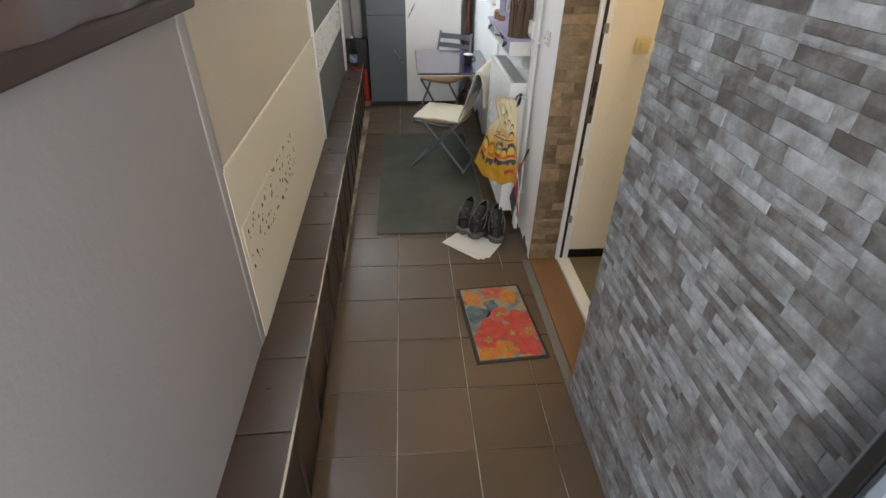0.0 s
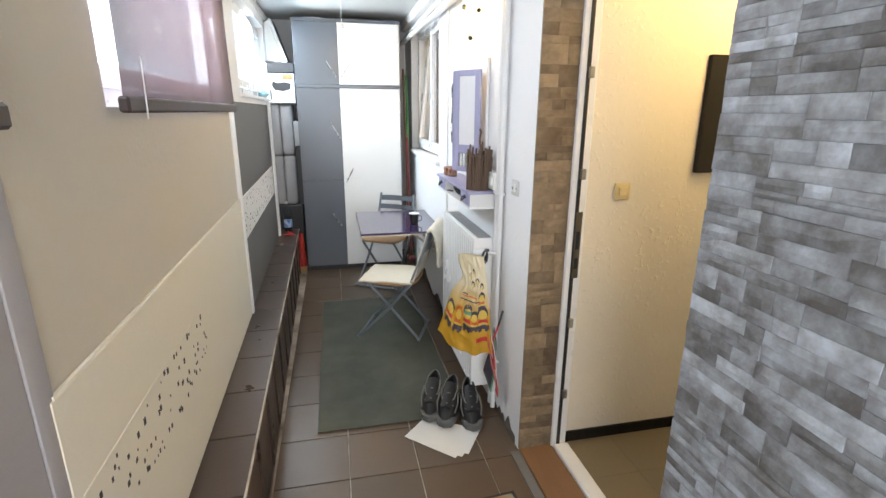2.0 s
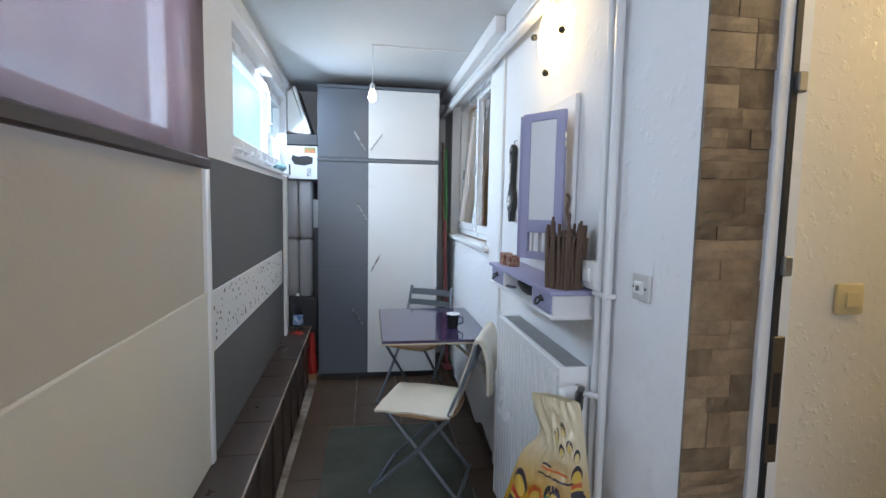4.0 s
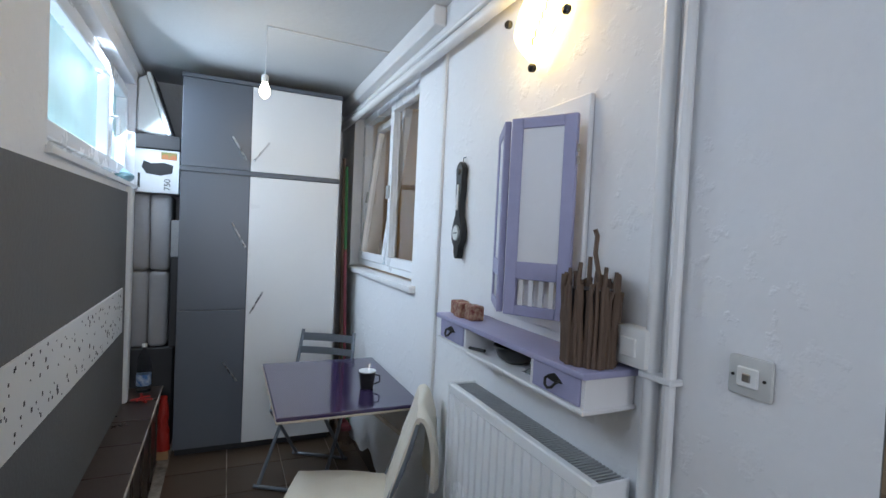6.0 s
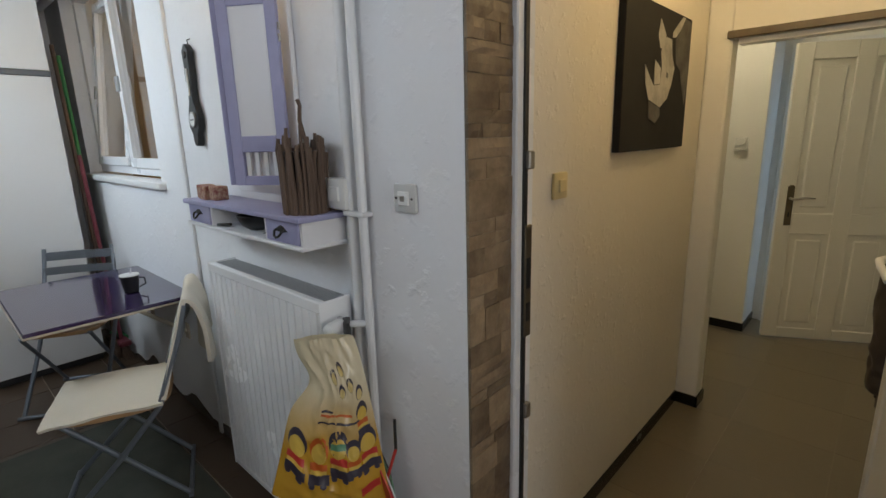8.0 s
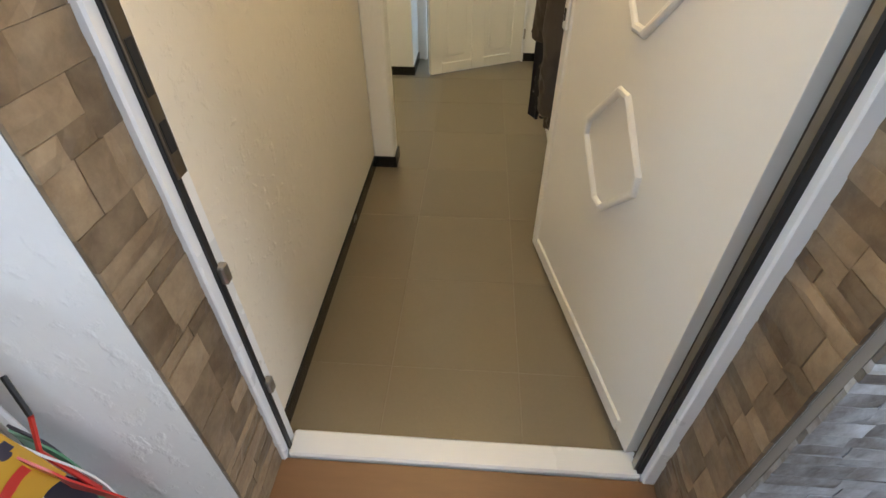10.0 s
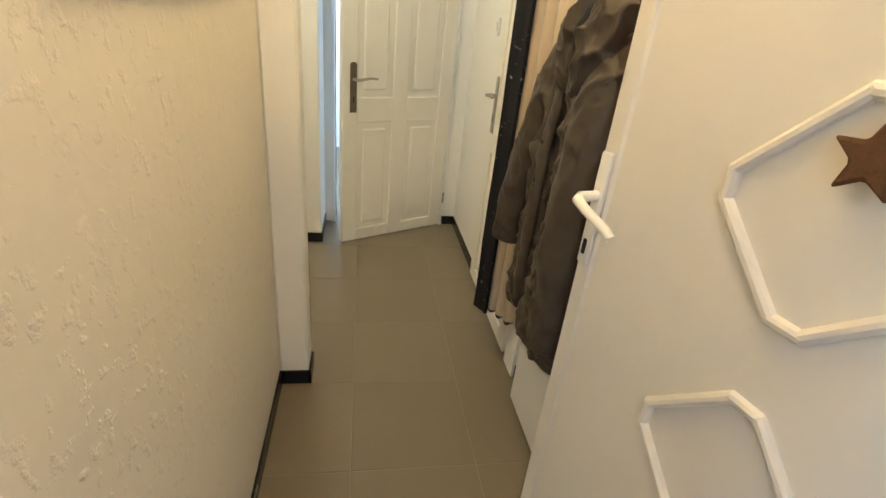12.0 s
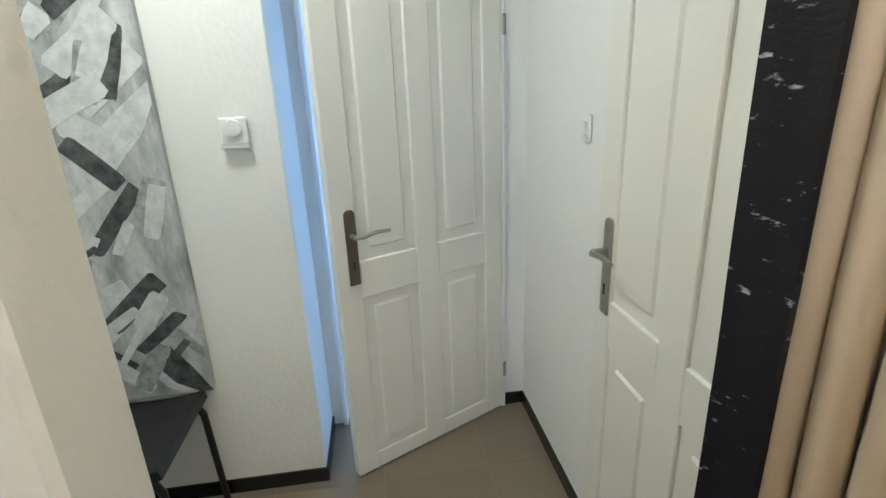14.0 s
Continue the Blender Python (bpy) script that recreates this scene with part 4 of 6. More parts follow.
pen = solid("black_pen", bar([(1.065, 4.735, 1.131), (1.075, 4.655, 1.139)], 0.005, 8), BLACK, "black pen lying on the open shelf", "pen")

blocks = thing("salt_block_candle", pose(1.105, 4.85, 1.209), "row of dark red block candles on the shelf", "candle")
SALT = material("dark_red_wax", (0.20, 0.045, 0.035), 0.6, vary=0.3, scale=25, bump=0.002, bump_scale=120, alt=(0.45, 0.33, 0.22), alt_scale=60)
for y, x in ((-0.058, 0.0), (0.0, -0.012), (0.058, 0.004)):
    part("block", boxed(x - 0.024, x + 0.024, y - 0.026, y + 0.026, 0.0, 0.048, bevel=0.003), SALT, blocks)

vase = thing("twig_vase", pose(1.115, 4.245, 1.209), "brown vase of upright twigs tied together on the shelf", "vase")
rnd = random.Random(3)
part("inner_glass", lathe([(0.045, 0.0), (0.048, 0.01), (0.048, 0.17), (0.042, 0.17)], 16), BLACK, vase)
for k in range(36):
    a = 2 * math.pi * k / 36 + rnd.uniform(-0.05, 0.05)
    r = 0.058 + rnd.uniform(-0.006, 0.006)
    h = rnd.uniform(0.165, 0.215) + (0.03 if k % 9 == 2 else 0)
    x, y = r * math.cos(a), r * math.sin(a)
    pts = [(x, y, 0.001)] + [(x * (1 + 0.05 * f) + rnd.uniform(-0.003, 0.003), y * (1 + 0.05 * f) + rnd.uniform(-0.003, 0.003), h * f) for f in (0.3, 0.6, 0.85, 1.0)]
    part("twig", bar(pts, [rnd.uniform(0.0045, 0.0075) * f for f in (1.0, 0.95, 1.0, 0.9, 0.8)], 7), TWIG, vase)
for p in ([(0.0, -0.02, 0.05), (0.003, -0.018, 0.20), (-0.004, -0.01, 0.25), (0.004, -0.004, 0.29), (0.0, 0.0, 0.305)], [(0.02, 0.03, 0.05), (0.025, 0.04, 0.2), (0.03, 0.045, 0.24)]):
    part("twig", bar(p, 0.0055, 7), TWIG, vase)

# folding mirror cabinet
mc = thing("mirror_cabinet", pose(0, 0, 0), "lavender framed folding mirror shutters on a white board", "mirror cabinet")
part("back_board", boxed(1.182, 1.198, 4.365, 4.80, 1.235, 1.865, bevel=0.003), WHITE_WOOD, mc)
part("bottom_panel", boxed(1.188, 1.198, 4.40, 4.80, 1.209, 1.235), WHITE_WOOD, mc)


def shutter(p, q, white):
    d = Vector((q[0] - p[0], q[1] - p[1], 0))
    w = d.length
    m = pose(p[0], p[1], 1.278, 0, 0, math.degrees(math.atan2(d.y, d.x)))
    f = 0.034
    s = part("shutter", boxed(0, f, -0.009, 0.009, 0, 0.53, bevel=0.002), LAVENDER, mc, "lavender shutter frame", at=m)
    part("stile", boxed(w - f, w, -0.009, 0.009, 0, 0.53, bevel=0.002), LAVENDER, s)
    for z0, z1 in ((0, 0.028), (0.098, 0.145), (0.50, 0.53)):
        part("rail", boxed(f, w - f, -0.009, 0.009, z0, z1, bevel=0.002), LAVENDER, s)
    part("panel", boxed(f - 0.004, w - f + 0.004, -0.004, 0.004, 0.141, 0.504), white, s, "white panel")
    for k in range(4):
        x = f + (w - 2 * f) * (k + 0.5) / 4
        part("slat", boxed(x - 0.006, x + 0.006, -0.004, 0.004, 0.026, 0.10), WHITE_WOOD, s)
    for z in (0.40, 0.43, 0.11):
        part("hinge", bar([(-0.006, 0.008, z), (-0.006, 0.008, z + 0.02)], 0.004, 6), NICKEL, s)


PANEL_WHITE = material("white_shutter_panel", (0.70, 0.71, 0.74), 0.35, vary=0.04, scale=4)
shutter((1.150, 4.366), (1.053, 4.520), PANEL_WHITE)
shutter((1.150, 4.745), (1.053, 4.545), PANEL_WHITE)

# cup
cup = thing("coffee_mug", pose(1.005, 5.70, 0.706), "dark mug with a white rim and a spoon on the table", "mug")
part("mug_body", lathe([(0.026, 0.0), (0.032, 0.004), (0.038, 0.05), (0.041, 0.085), (0.038, 0.085), (0.034, 0.05), (0.026, 0.01)], 20), BLACK, cup)
part("mug_rim", lathe([(0.039, 0.083), (0.0425, 0.085), (0.0425, 0.090), (0.039, 0.090)], 20), PLASTIC_WHITE, cup)
part("mug_handle", bar([(0.035, -0.012, 0.07), (0.058, -0.02, 0.065), (0.060, -0.02, 0.035), (0.034, -0.012, 0.022)], 0.004, 8), BLACK, cup)
part("spoon", bar([(0.0, 0.0, 0.02), (0.010, 0.012, 0.08), (0.016, 0.020, 0.115)], 0.003, 6), METAL, cup)

# ---- clutter in the far corner ----
GREY_FABRIC = material("grey_cushion_fabric", (0.34, 0.34, 0.35), 0.9, vary=0.1, scale=8, bump=0.001, bump_scale=300)
solid("dark_crate", boxed(-0.24, 0.045, 6.99, 7.35, 0.0, 0.665, bevel=0.01), WARD_DARK, "dark crate standing on the floor under cushions", "crate")


def cushion(x0, x1, z0, z1):
    bm = boxed(x0, x1, 6.99, 7.34, z0, z1, bevel=0.032, segments=4)
    for v in bm.verts:
        v.co.y += 0.006 * noise.noise(v.co * 9)
        v.co.x += 0.006 * noise.noise(v.co * 7)
    solid("seat_cushion", bm, GREY_FABRIC, "grey upholstered seat cushion stacked upright", "cushion", "stack of grey cushions")


for x0, x1 in ((-0.222, -0.112), (-0.110, 0.005)):
    cushion(x0, x1, 0.667, 1.163)
    cushion(x0, x1, 1.165, 1.665)
CARD = material("printed_carton", (0.62, 0.63, 0.64), 0.55, vary=0.06, scale=8)
kb = thing("appliance_carton", pose(-0.075, 6.955, 1.667), "white appliance carton printed with a dark kettle", "carton")
part("carton", boxed(-0.125, 0.125, 0, 0.30, 0.0, 0.275, bevel=0.003), CARD, kb)
part("printed_appliance", prism([(-0.06, 0.12), (0.02, 0.11), (0.085, 0.13), (0.09, 0.18), (0.04, 0.195), (-0.03, 0.185), (-0.075, 0.20), (-0.085, 0.16)], "y", -0.0015, -0.0005), BLACK, kb)
part("printed_fruit", boxed(0.02, 0.11, -0.0014, -0.0004, 0.215, 0.262), material("printed_green", (0.12, 0.22, 0.06), 0.6, alt=(0.5, 0.12, 0.05), alt_scale=30), kb)
part("printed_bars", boxed(-0.105, -0.092, -0.0014, -0.0004, 0.03, 0.12), DARK_METAL, kb)
txt = bpy.data.curves.new("capacity_print", "FONT")
txt.body, txt.size, txt.extrude = "750", 0.05, 0.0004
txt.align_x = "CENTER"
tob = new("capacity_print", txt)
tob.parent, tob.matrix_basis = kb, pose(0.075, -0.0012, 0.055, 90, -90, 0)
txt.materials.append(DARK_METAL)
solid("dark_box", boxed(-0.205, 0.055, 6.94, 7.26, 1.944, 2.035, bevel=0.006), WARD_DARK, "flat dark box lying on the carton", "box")
tub = thing("white_tub", pose(0, 6.96, 2.037), "white plastic tub leaning on its side on the dark box", "tub")
wall_pts = [(-0.020, 0.0), (-0.145, 0.375), (-0.195, 0.345), (-0.195, 0.012)]
bm = prism(wall_pts, "y", 0.0, 0.30, 0.012)
part("tub_body", bm, PLASTIC_WHITE, tub)
bm = prism([(-0.022, 0.0), (0.002, 0.004), (-0.124, 0.388), (-0.150, 0.384)], "y", -0.012, 0.312, 0.005)
part("tub_rim", bm, PLASTIC_WHITE, tub, "thick white rim")
# the body is solid: a dark sheet paints the shade of its opening
part("tub_hollow", prism([(0.0030, 0.014), (0.006, 0.016), (-0.112, 0.372), (-0.116, 0.372)], "y", 0.012, 0.29), WARD_DARK, tub, "dark sheet painting the shade inside the tub")
part("rim_slot", prism([(-0.052, 0.170), (-0.045, 0.172), (-0.085, 0.290), (-0.092, 0.288)], "y", -0.0135, -0.0115), WARD_DARK, tub)
film = thing("teal_film_bag", LEFT @ pose(0.0, 4.08, 1.704), "crumpled pale teal plastic bag on the window sill", "bag")
part("film", sheet(lambda u, v: (-0.035 + (0.055 + 0.012 * noise.noise(Vector((4 * math.cos(6.283 * u), 4 * math.sin(6.283 * u), 3 * v)))) * math.cos(6.283 * u) * math.sin(math.pi * (0.12 + 0.83 * v)), 0.11 * math.sin(6.283 * u) * math.sin(math.pi * (0.12 + 0.83 * v)) * (1 + 0.25 * noise.noise(Vector((u * 5, v * 5, 8)))), 0.085 * v), 28, 14), material("pale_teal_film", (0.16, 0.30, 0.34), 0.3, vary=0.25, scale=25), film)
solid("grey_carton", boxed(0.010, 0.058, 6.99, 7.25, 1.26, 1.50, bevel=0.003), material("grey_print_carton", (0.33, 0.33, 0.33), 0.7, vary=0.25, scale=30), "small grey printed carton wedged beside the wardrobe", "carton")
solid("stacked_crate", boxed(0.012, 0.060, 6.99, 7.30, 0.667, 1.256, bevel=0.004), WARD_DARK, "narrow dark crate wedged beside the wardrobe", "crate")

bt = thing("water_bottle", pose(-0.105, 6.88, 0.412), "clear plastic water bottle with a blue label", "bottle")
part("bottle_shell", lathe([(0.030, 0.0), (0.040, 0.006), (0.041, 0.08), (0.037, 0.11), (0.041, 0.14), (0.041, 0.18), (0.034, 0.22), (0.015, 0.26), (0.014, 0.285), (0.010, 0.285)], 18), clear("clear_bottle_plastic", (0.9, 0.95, 0.97), 0.05, 1.2), bt)
part("bottle_label", lathe([(0.0415, 0.045), (0.0422, 0.047), (0.0422, 0.115), (0.0415, 0.117)], 18), material("blue_label", (0.05, 0.16, 0.42), 0.5, alt=(0.6, 0.65, 0.7), alt_scale=30), bt)
part("bottle_cap", lathe([(0.016, 0.285), (0.016, 0.303), (0.012, 0.305)], 14), PLASTIC_WHITE, bt)
RED = material("red_plastic", (0.42, 0.025, 0.018), 0.4, vary=0.15, scale=12)
pegs = thing("red_pegs", pose(-0.09, 6.70, 0.412), "small heap of red pegs on the tiled ledge", "pegs")
for k in range(7):
    a = k * 0.9
    part("peg", boxed(-0.035, 0.035, -0.006, 0.006, 0.0, 0.010, bevel=0.002), RED, pegs, at=pose(0.022 * math.cos(a), 0.03 * math.sin(a), 0.003 + 0.009 * (k % 3), 0, 8 * (k % 2), 50 * k))
redb = thing("red_bag", pose(0.015, 6.81, 0.0), "crumpled red plastic bag standing beside the wardrobe", "bag")
part("wood_block", boxed(-0.035, 0.035, -0.03, 0.03, 0.0, 0.055, bevel=0.003), PLY, redb, "small wooden block")


def crumple(u, v):
    a = 2 * math.pi * u
    r = 0.042 * (1 - 0.55 * v) + 0.008 * noise.noise(Vector((3 * math.cos(a), 3 * math.sin(a), 7 * v)))
    return (r * math.cos(a), r * 0.8 * math.sin(a), 0.055 + 0.34 * v)


part("bag_film", sheet(crumple, 28, 26), RED, redb)
for x, y, mat, h, nm, lb in ((1.095, 6.87, TWIG, 2.0, "broom", "brown broom leaning beside the wardrobe"), (1.130, 6.93, material("green_pole", (0.05, 0.25, 0.09), 0.4), 1.95, "mop_pole", "green mop pole leaning in the corner"), (1.115, 6.80, material("dark_red_pole", (0.16, 0.03, 0.04), 0.4, vary=0.2), 1.35, "broom_stick", "dark red broom stick leaning in the corner")):
    th = thing(nm, pose(x, y, 0), lb, "broom", "brooms beside the wardrobe")
    part("pole", bar([(0.03, -0.04, 0.11), (0.0, 0.0, h)], 0.012, 10), mat, th)
    bm = bmesh.new()
    rr = random.Random(int(h * 100))
    for k in range(70):
        px, py = rr.uniform(-0.03, 0.03), rr.uniform(-0.10, 0.10)
        sweep(bm, [(0.03 + px * 0.6, -0.05 + py * 0.8, 0.10), (0.03 + px * 1.1, -0.06 + py * 1.05, 0.004)], 0.003, 4)
    tagged(part("bristles", bm, TWIG, th), kind="stuff")
    part("broom_head", boxed(-0.005, 0.065, -0.14, 0.05, 0.09, 0.125, bevel=0.008), mat, th)
solid("white_box_lid", boxed(0.17, 0.34, 6.86, 7.05, 2.412, 2.432, bevel=0.004), PLASTIC_WHITE, "flat white lid lying on top of the wardrobe", "lid")
solid("dark_board", boxed(0.45, 1.02, 6.84, 7.25, 2.411, 2.43, bevel=0.003), BLIND_DARK, "dark board lying on top of the wardrobe", "board")
rope = thing("wall_hook_string", pose(1.186, 5.08, 0.60), "keys on a dark hook hanging behind the chair", "hook")
part("hook", bar([(0.0, 0.0, 0.05), (-0.012, 0.005, 0.075), (-0.004, 0.01, 0.09), (0.01, 0.01, 0.08)], 0.003, 6), BLACK, rope)
part("cord", bar([(0.0, 0, 0.05), (0.0, 0.004, 0.0)], 0.003, 6), BLACK, rope)
part("tag", boxed(-0.004, 0.004, -0.018, 0.022, -0.07, 0.0, bevel=0.002), PLY, rope)

# ---- bag on the radiator valve ----
BAG = bpy.data.materials.new("yellow_printed_film")
BAG.use_nodes = True
nt = BAG.node_tree
pb = nt.nodes["Principled BSDF"]
gg, sp, mr, mx, nz = [nt.nodes.new(k) for k in ("ShaderNodeNewGeometry", "ShaderNodeSeparateXYZ", "ShaderNodeMapRange", "ShaderNodeMix", "ShaderNodeTexNoise")]
mx.data_type = "RGBA"
nt.links.new(gg.outputs["Position"], sp.inputs[0])
nt.links.new(gg.outputs["Position"], nz.inputs["Vector"])
nz.inputs["Scale"].default_value = 9
ad = nt.nodes.new("ShaderNodeMath")
ad.operation = "MULTIPLY_ADD"
ad.inputs[1].default_value = 0.12
nt.links.new(nz.outputs["Fac"], ad.inputs[0])
nt.links.new(sp.outputs["Z"], ad.inputs[2])
nt.links.new(ad.outputs[0], mr.inputs["Value"])
mr.inputs["From Min"].default_value, mr.inputs["From Max"].default_value = 0.66, 0.84
mx.inputs["A"].default_value, mx.inputs["B"].default_value = (0.52, 0.29, 0.035, 1), (0.66, 0.58, 0.40, 1)
nt.links.new(mr.outputs[0], mx.inputs["Factor"])
nt.links.new(mx.outputs["Result"], pb.inputs["Base Color"])
pb.inputs["Roughness"].default_value = 0.22
bag = thing("plastic_bag", pose(0, 0, 0), "yellow printed plastic bag hanging from the radiator valve", "bag")
TL, TR, BL, BR = Vector((0.990, 4.165, 0.895)), Vector((1.085, 4.030, 0.905)), Vector((0.890, 4.185, 0.470)), Vector((1.128, 3.965, 0.400))
BN = Vector((-0.66, -0.75, 0))


def bag_at(u, v, out):
    """out +1: the front, -1: the back."""
    a, b = TL.lerp(BL, v ** 1.5), TR.lerp(BR, v ** 0.75)
    a = a.lerp(b, 0.24 * math.exp(-((v - 0.26) / 0.14) ** 2))
    p = a.lerp(b, u)
    p.z = (TL.z + (BL.z - TL.z) * v) * (1 - u) + (TR.z + (BR.z - TR.z) * v) * u
    bulge = math.sin(math.pi * min(max(u, 0), 1)) ** 0.7 * (0.008 + 0.048 * math.sin(math.pi * min(1, v ** 1.4 * 0.70 + 0.04)))
    wr = 0.016 * noise.noise(Vector((u * 3.2, v * 2.6, out * 3))) + 0.024 * (0.4 - abs(noise.noise(Vector((u * 3 + v * 4, v * 4 - u * 4, 2))))) + 0.010 * (0.3 - abs(noise.noise(Vector((u * 8 - v * 8, v * 9 + u * 6, 6)))))
    edge = math.sin(math.pi * u)
    p = p + BN * out * (bulge + wr * edge * (1.2 - 0.5 * v))
    p.z += -0.035 * math.sin(math.pi * u) * v + 0.014 * noise.noise(Vector((u * 4, 3.3, 1))) + 0.03 * v * noise.noise(Vector((u * 5, 1.3, 4)))
    return p


part("bag_front", sheet(lambda u, v: bag_at(u, v, 1), 56, 64, 0.0008), BAG, bag)
part("bag_back", sheet(lambda u, v: bag_at(u, v, -0.55), 20, 24, 0.0008), BAG, bag)
PRINT_DARK = material("dark_print", (0.045, 0.038, 0.055), 0.35, vary=0.2)
PRINT_ORANGE = material("orange_print", (0.55, 0.11, 0.02), 0.35, vary=0.1)
PRINT_PALE = material("pale_print", (0.62, 0.48, 0.20), 0.35)
PRINT_RED = material("red_print", (0.50, 0.04, 0.03), 0.35)
PRINT_GREEN = material("green_print", (0.10, 0.25, 0.14), 0.35)


def patch(cu, cv, ru, rv, mat, lift, square=False):
    def fn(a, b):
        if square:
            u, v = cu + ru * (2 * a - 1), cv + rv * (2 * b - 1)
        else:
            t = 2 * math.pi * a
            u, v = cu + ru * b * math.cos(t), cv + rv * b * math.sin(t)
        return bag_at(u, v, 1) + BN * lift
    part("print_patch", sheet(fn, 16, 5), mat, bag)


PRINT_FACE = material("yellow_face_print", (0.62, 0.42, 0.08), 0.35, vary=0.1)
for k, (cu, cv, size, hair) in enumerate(((0.15, 0.60, 1.0, PRINT_DARK), (0.38, 0.60, 0.98, PRINT_ORANGE), (0.585, 0.555, 0.98, PRINT_DARK), (0.74, 0.585, 0.72, PRINT_DARK), (0.89, 0.565, 0.9, PRINT_DARK), (0.87, 0.40, 0.66, PRINT_DARK))):
    patch(cu, cv, 0.105 * size, 0.076 * size, hair, 0.0014)
    patch(cu, cv + 0.026 * size, 0.085 * size, 0.056 * size, PRINT_FACE, 0.0022)
    if k == 2:
        patch(cu, cv + 0.015, 0.08, 0.017, PRINT_GREEN, 0.0026, True)
    patch(cu, cv + 0.098 * size, 0.088 * size, 0.020 * size, PRINT_ORANGE if k % 2 else PRINT_RED, 0.0016, True)
    patch(cu, cv + 0.132 * size, 0.080 * size, 0.016 * size, PRINT_FACE, 0.0014, True)
    patch(cu + 0.008, cv + 0.170 * size, 0.100 * size, 0.026 * size, PRINT_DARK, 0.0016, True)
    for side in (-1, 1):
        patch(cu + side * 0.055 * size, cv + 0.205 * size, 0.030 * size, 0.016 * size, PRINT_DARK, 0.0015)
patch(0.86, 0.845, 0.085, 0.024, PRINT_RED, 0.0018, True)
for cu, cv, ru in ((0.55, 0.405, 0.20), (0.60, 0.445, 0.26), (0.42, 0.385, 0.08)):
    patch(cu, cv, ru, 0.006, PRINT_ORANGE if cv == 0.405 else PRINT_DARK, 0.0014, True)
for cu, cv in ((0.50, 0.20), (0.64, 0.16), (0.60, 0.27), (0.74, 0.24), (0.86, 0.30)):
    patch(cu, cv, 0.052, 0.040, PRINT_DARK, 0.0012)
    patch(cu, cv + 0.010, 0.040, 0.028, PRINT_PALE, 0.0020)
part("strap", bar([(1.080, 4.05, 0.885), (1.105, 4.085, 0.915), (1.135, 4.125, 0.918), (1.12, 4.10, 0.86), (1.085, 4.045, 0.86)], 0.010, 8, 0.4), BLACK, bag, "black carrying strap")

um = thing("folded_umbrella_bag", pose(1.135, 3.985, 0), "red, white and green cloth bag hanging behind the yellow bag", "bag")
for a, mat, x in ((-0.03, PRINT_RED, -0.012), (0.0, WHITE_WOOD, -0.006), (0.02, PRINT_GREEN, 0.0), (0.03, PRINT_DARK, 0.005)):
    part("cloth_fold", sheet(lambda u, v: (x + 0.020 * math.sin(3 * v + a * 40), (a + (u - 0.5) * 0.09 * (0.4 + v)), 0.47 - 0.27 * v + 0.05 * u), 6, 12, 0.004), mat, um)
part("strap", bar([(0.02, -0.02, 0.56), (0.0, 0.0, 0.47), (0.0, -0.045, 0.33)], 0.005, 6), PRINT_RED, um)
part("strap", bar([(0.055, 0.02, 0.62), (0.02, -0.02, 0.56)], 0.005, 6), BLACK, um)

# ---- floor: mat, rug, paper, shoes ----
rug = solid("floor_rug", sheet(lambda u, v: (0.235 + 0.775 * u, 4.055 + 1.81 * v, 0.0045 + 0.0015 * noise.noise(Vector((u * 6, v * 12, 0)))), 20, 40, 0.004), RUG, "thin green-grey rug lying on the corridor tiles", "rug")
dm = thing("door_mat", pose(0.9235, 3.176, 0.0, 0, 0, 4.6), "printed floral door mat with a black rubber border", "door mat")
part("mat_base", boxed(-0.182, 0.182, -0.288, 0.288, 0.0, 0.006, bevel=0.002), RUBBER, dm)
MATP = bpy.data.materials.new("floral_print")
MATP.use_nodes = True
nt = MATP.node_tree
pb = nt.nodes["Principled BSDF"]
gg = nt.nodes.new("ShaderNodeNewGeometry")
n1 = nt.nodes.new("ShaderNodeTexNoise")
n1.inputs["Scale"].default_value, n1.inputs["Detail"].default_value = 8.0, 3.0
rp = nt.nodes.new("ShaderNodeValToRGB")
nt.links.new(gg.outputs["Position"], n1.inputs["Vector"])
nt.links.new(n1.outputs["Fac"], rp.inputs["Fac"])
stops = ((0.30, (0.06, 0.10, 0.14)), (0.42, (0.15, 0.17, 0.15)), (0.52, (0.26, 0.25, 0.19)), (0.62, (0.34, 0.22, 0.12)), (0.72, (0.36, 0.12, 0.07)))
while len(rp.color_ramp.elements) < len(stops):
    rp.color_ramp.elements.new(0.5)
for el, (pos, col) in zip(rp.color_ramp.elements, stops):
    el.position, el.color = pos, (*col, 1)
nt.links.new(rp.outputs["Color"], pb.inputs["Base Color"])
pb.inputs["Roughness"].default_value = 0.9
part("mat_surface", boxed(-0.165, 0.165, -0.271, 0.271, 0.006, 0.009), MATP, dm, "soft red and orange flower print")


def flower(x, y, r, petals, tone, level, seed):
    """A printed bloom with an uneven lobed outline, kept inside the border."""
    pts = []
    for k in range(40):
        a = 2 * math.pi * k / 40
        q = r * (0.86 + 0.14 * math.cos(petals * a + seed) + 0.16 * noise.noise(Vector((2 * math.cos(a), 2 * math.sin(a), seed))))
        pts.append((max(-0.163, min(0.163, x + q * math.cos(a))), max(-0.269, min(0.269, y + q * math.sin(a)))))
    part("printed_flower", prism(pts, "z", 0.0088, 0.0092 + 0.00025 * level), tone, dm)


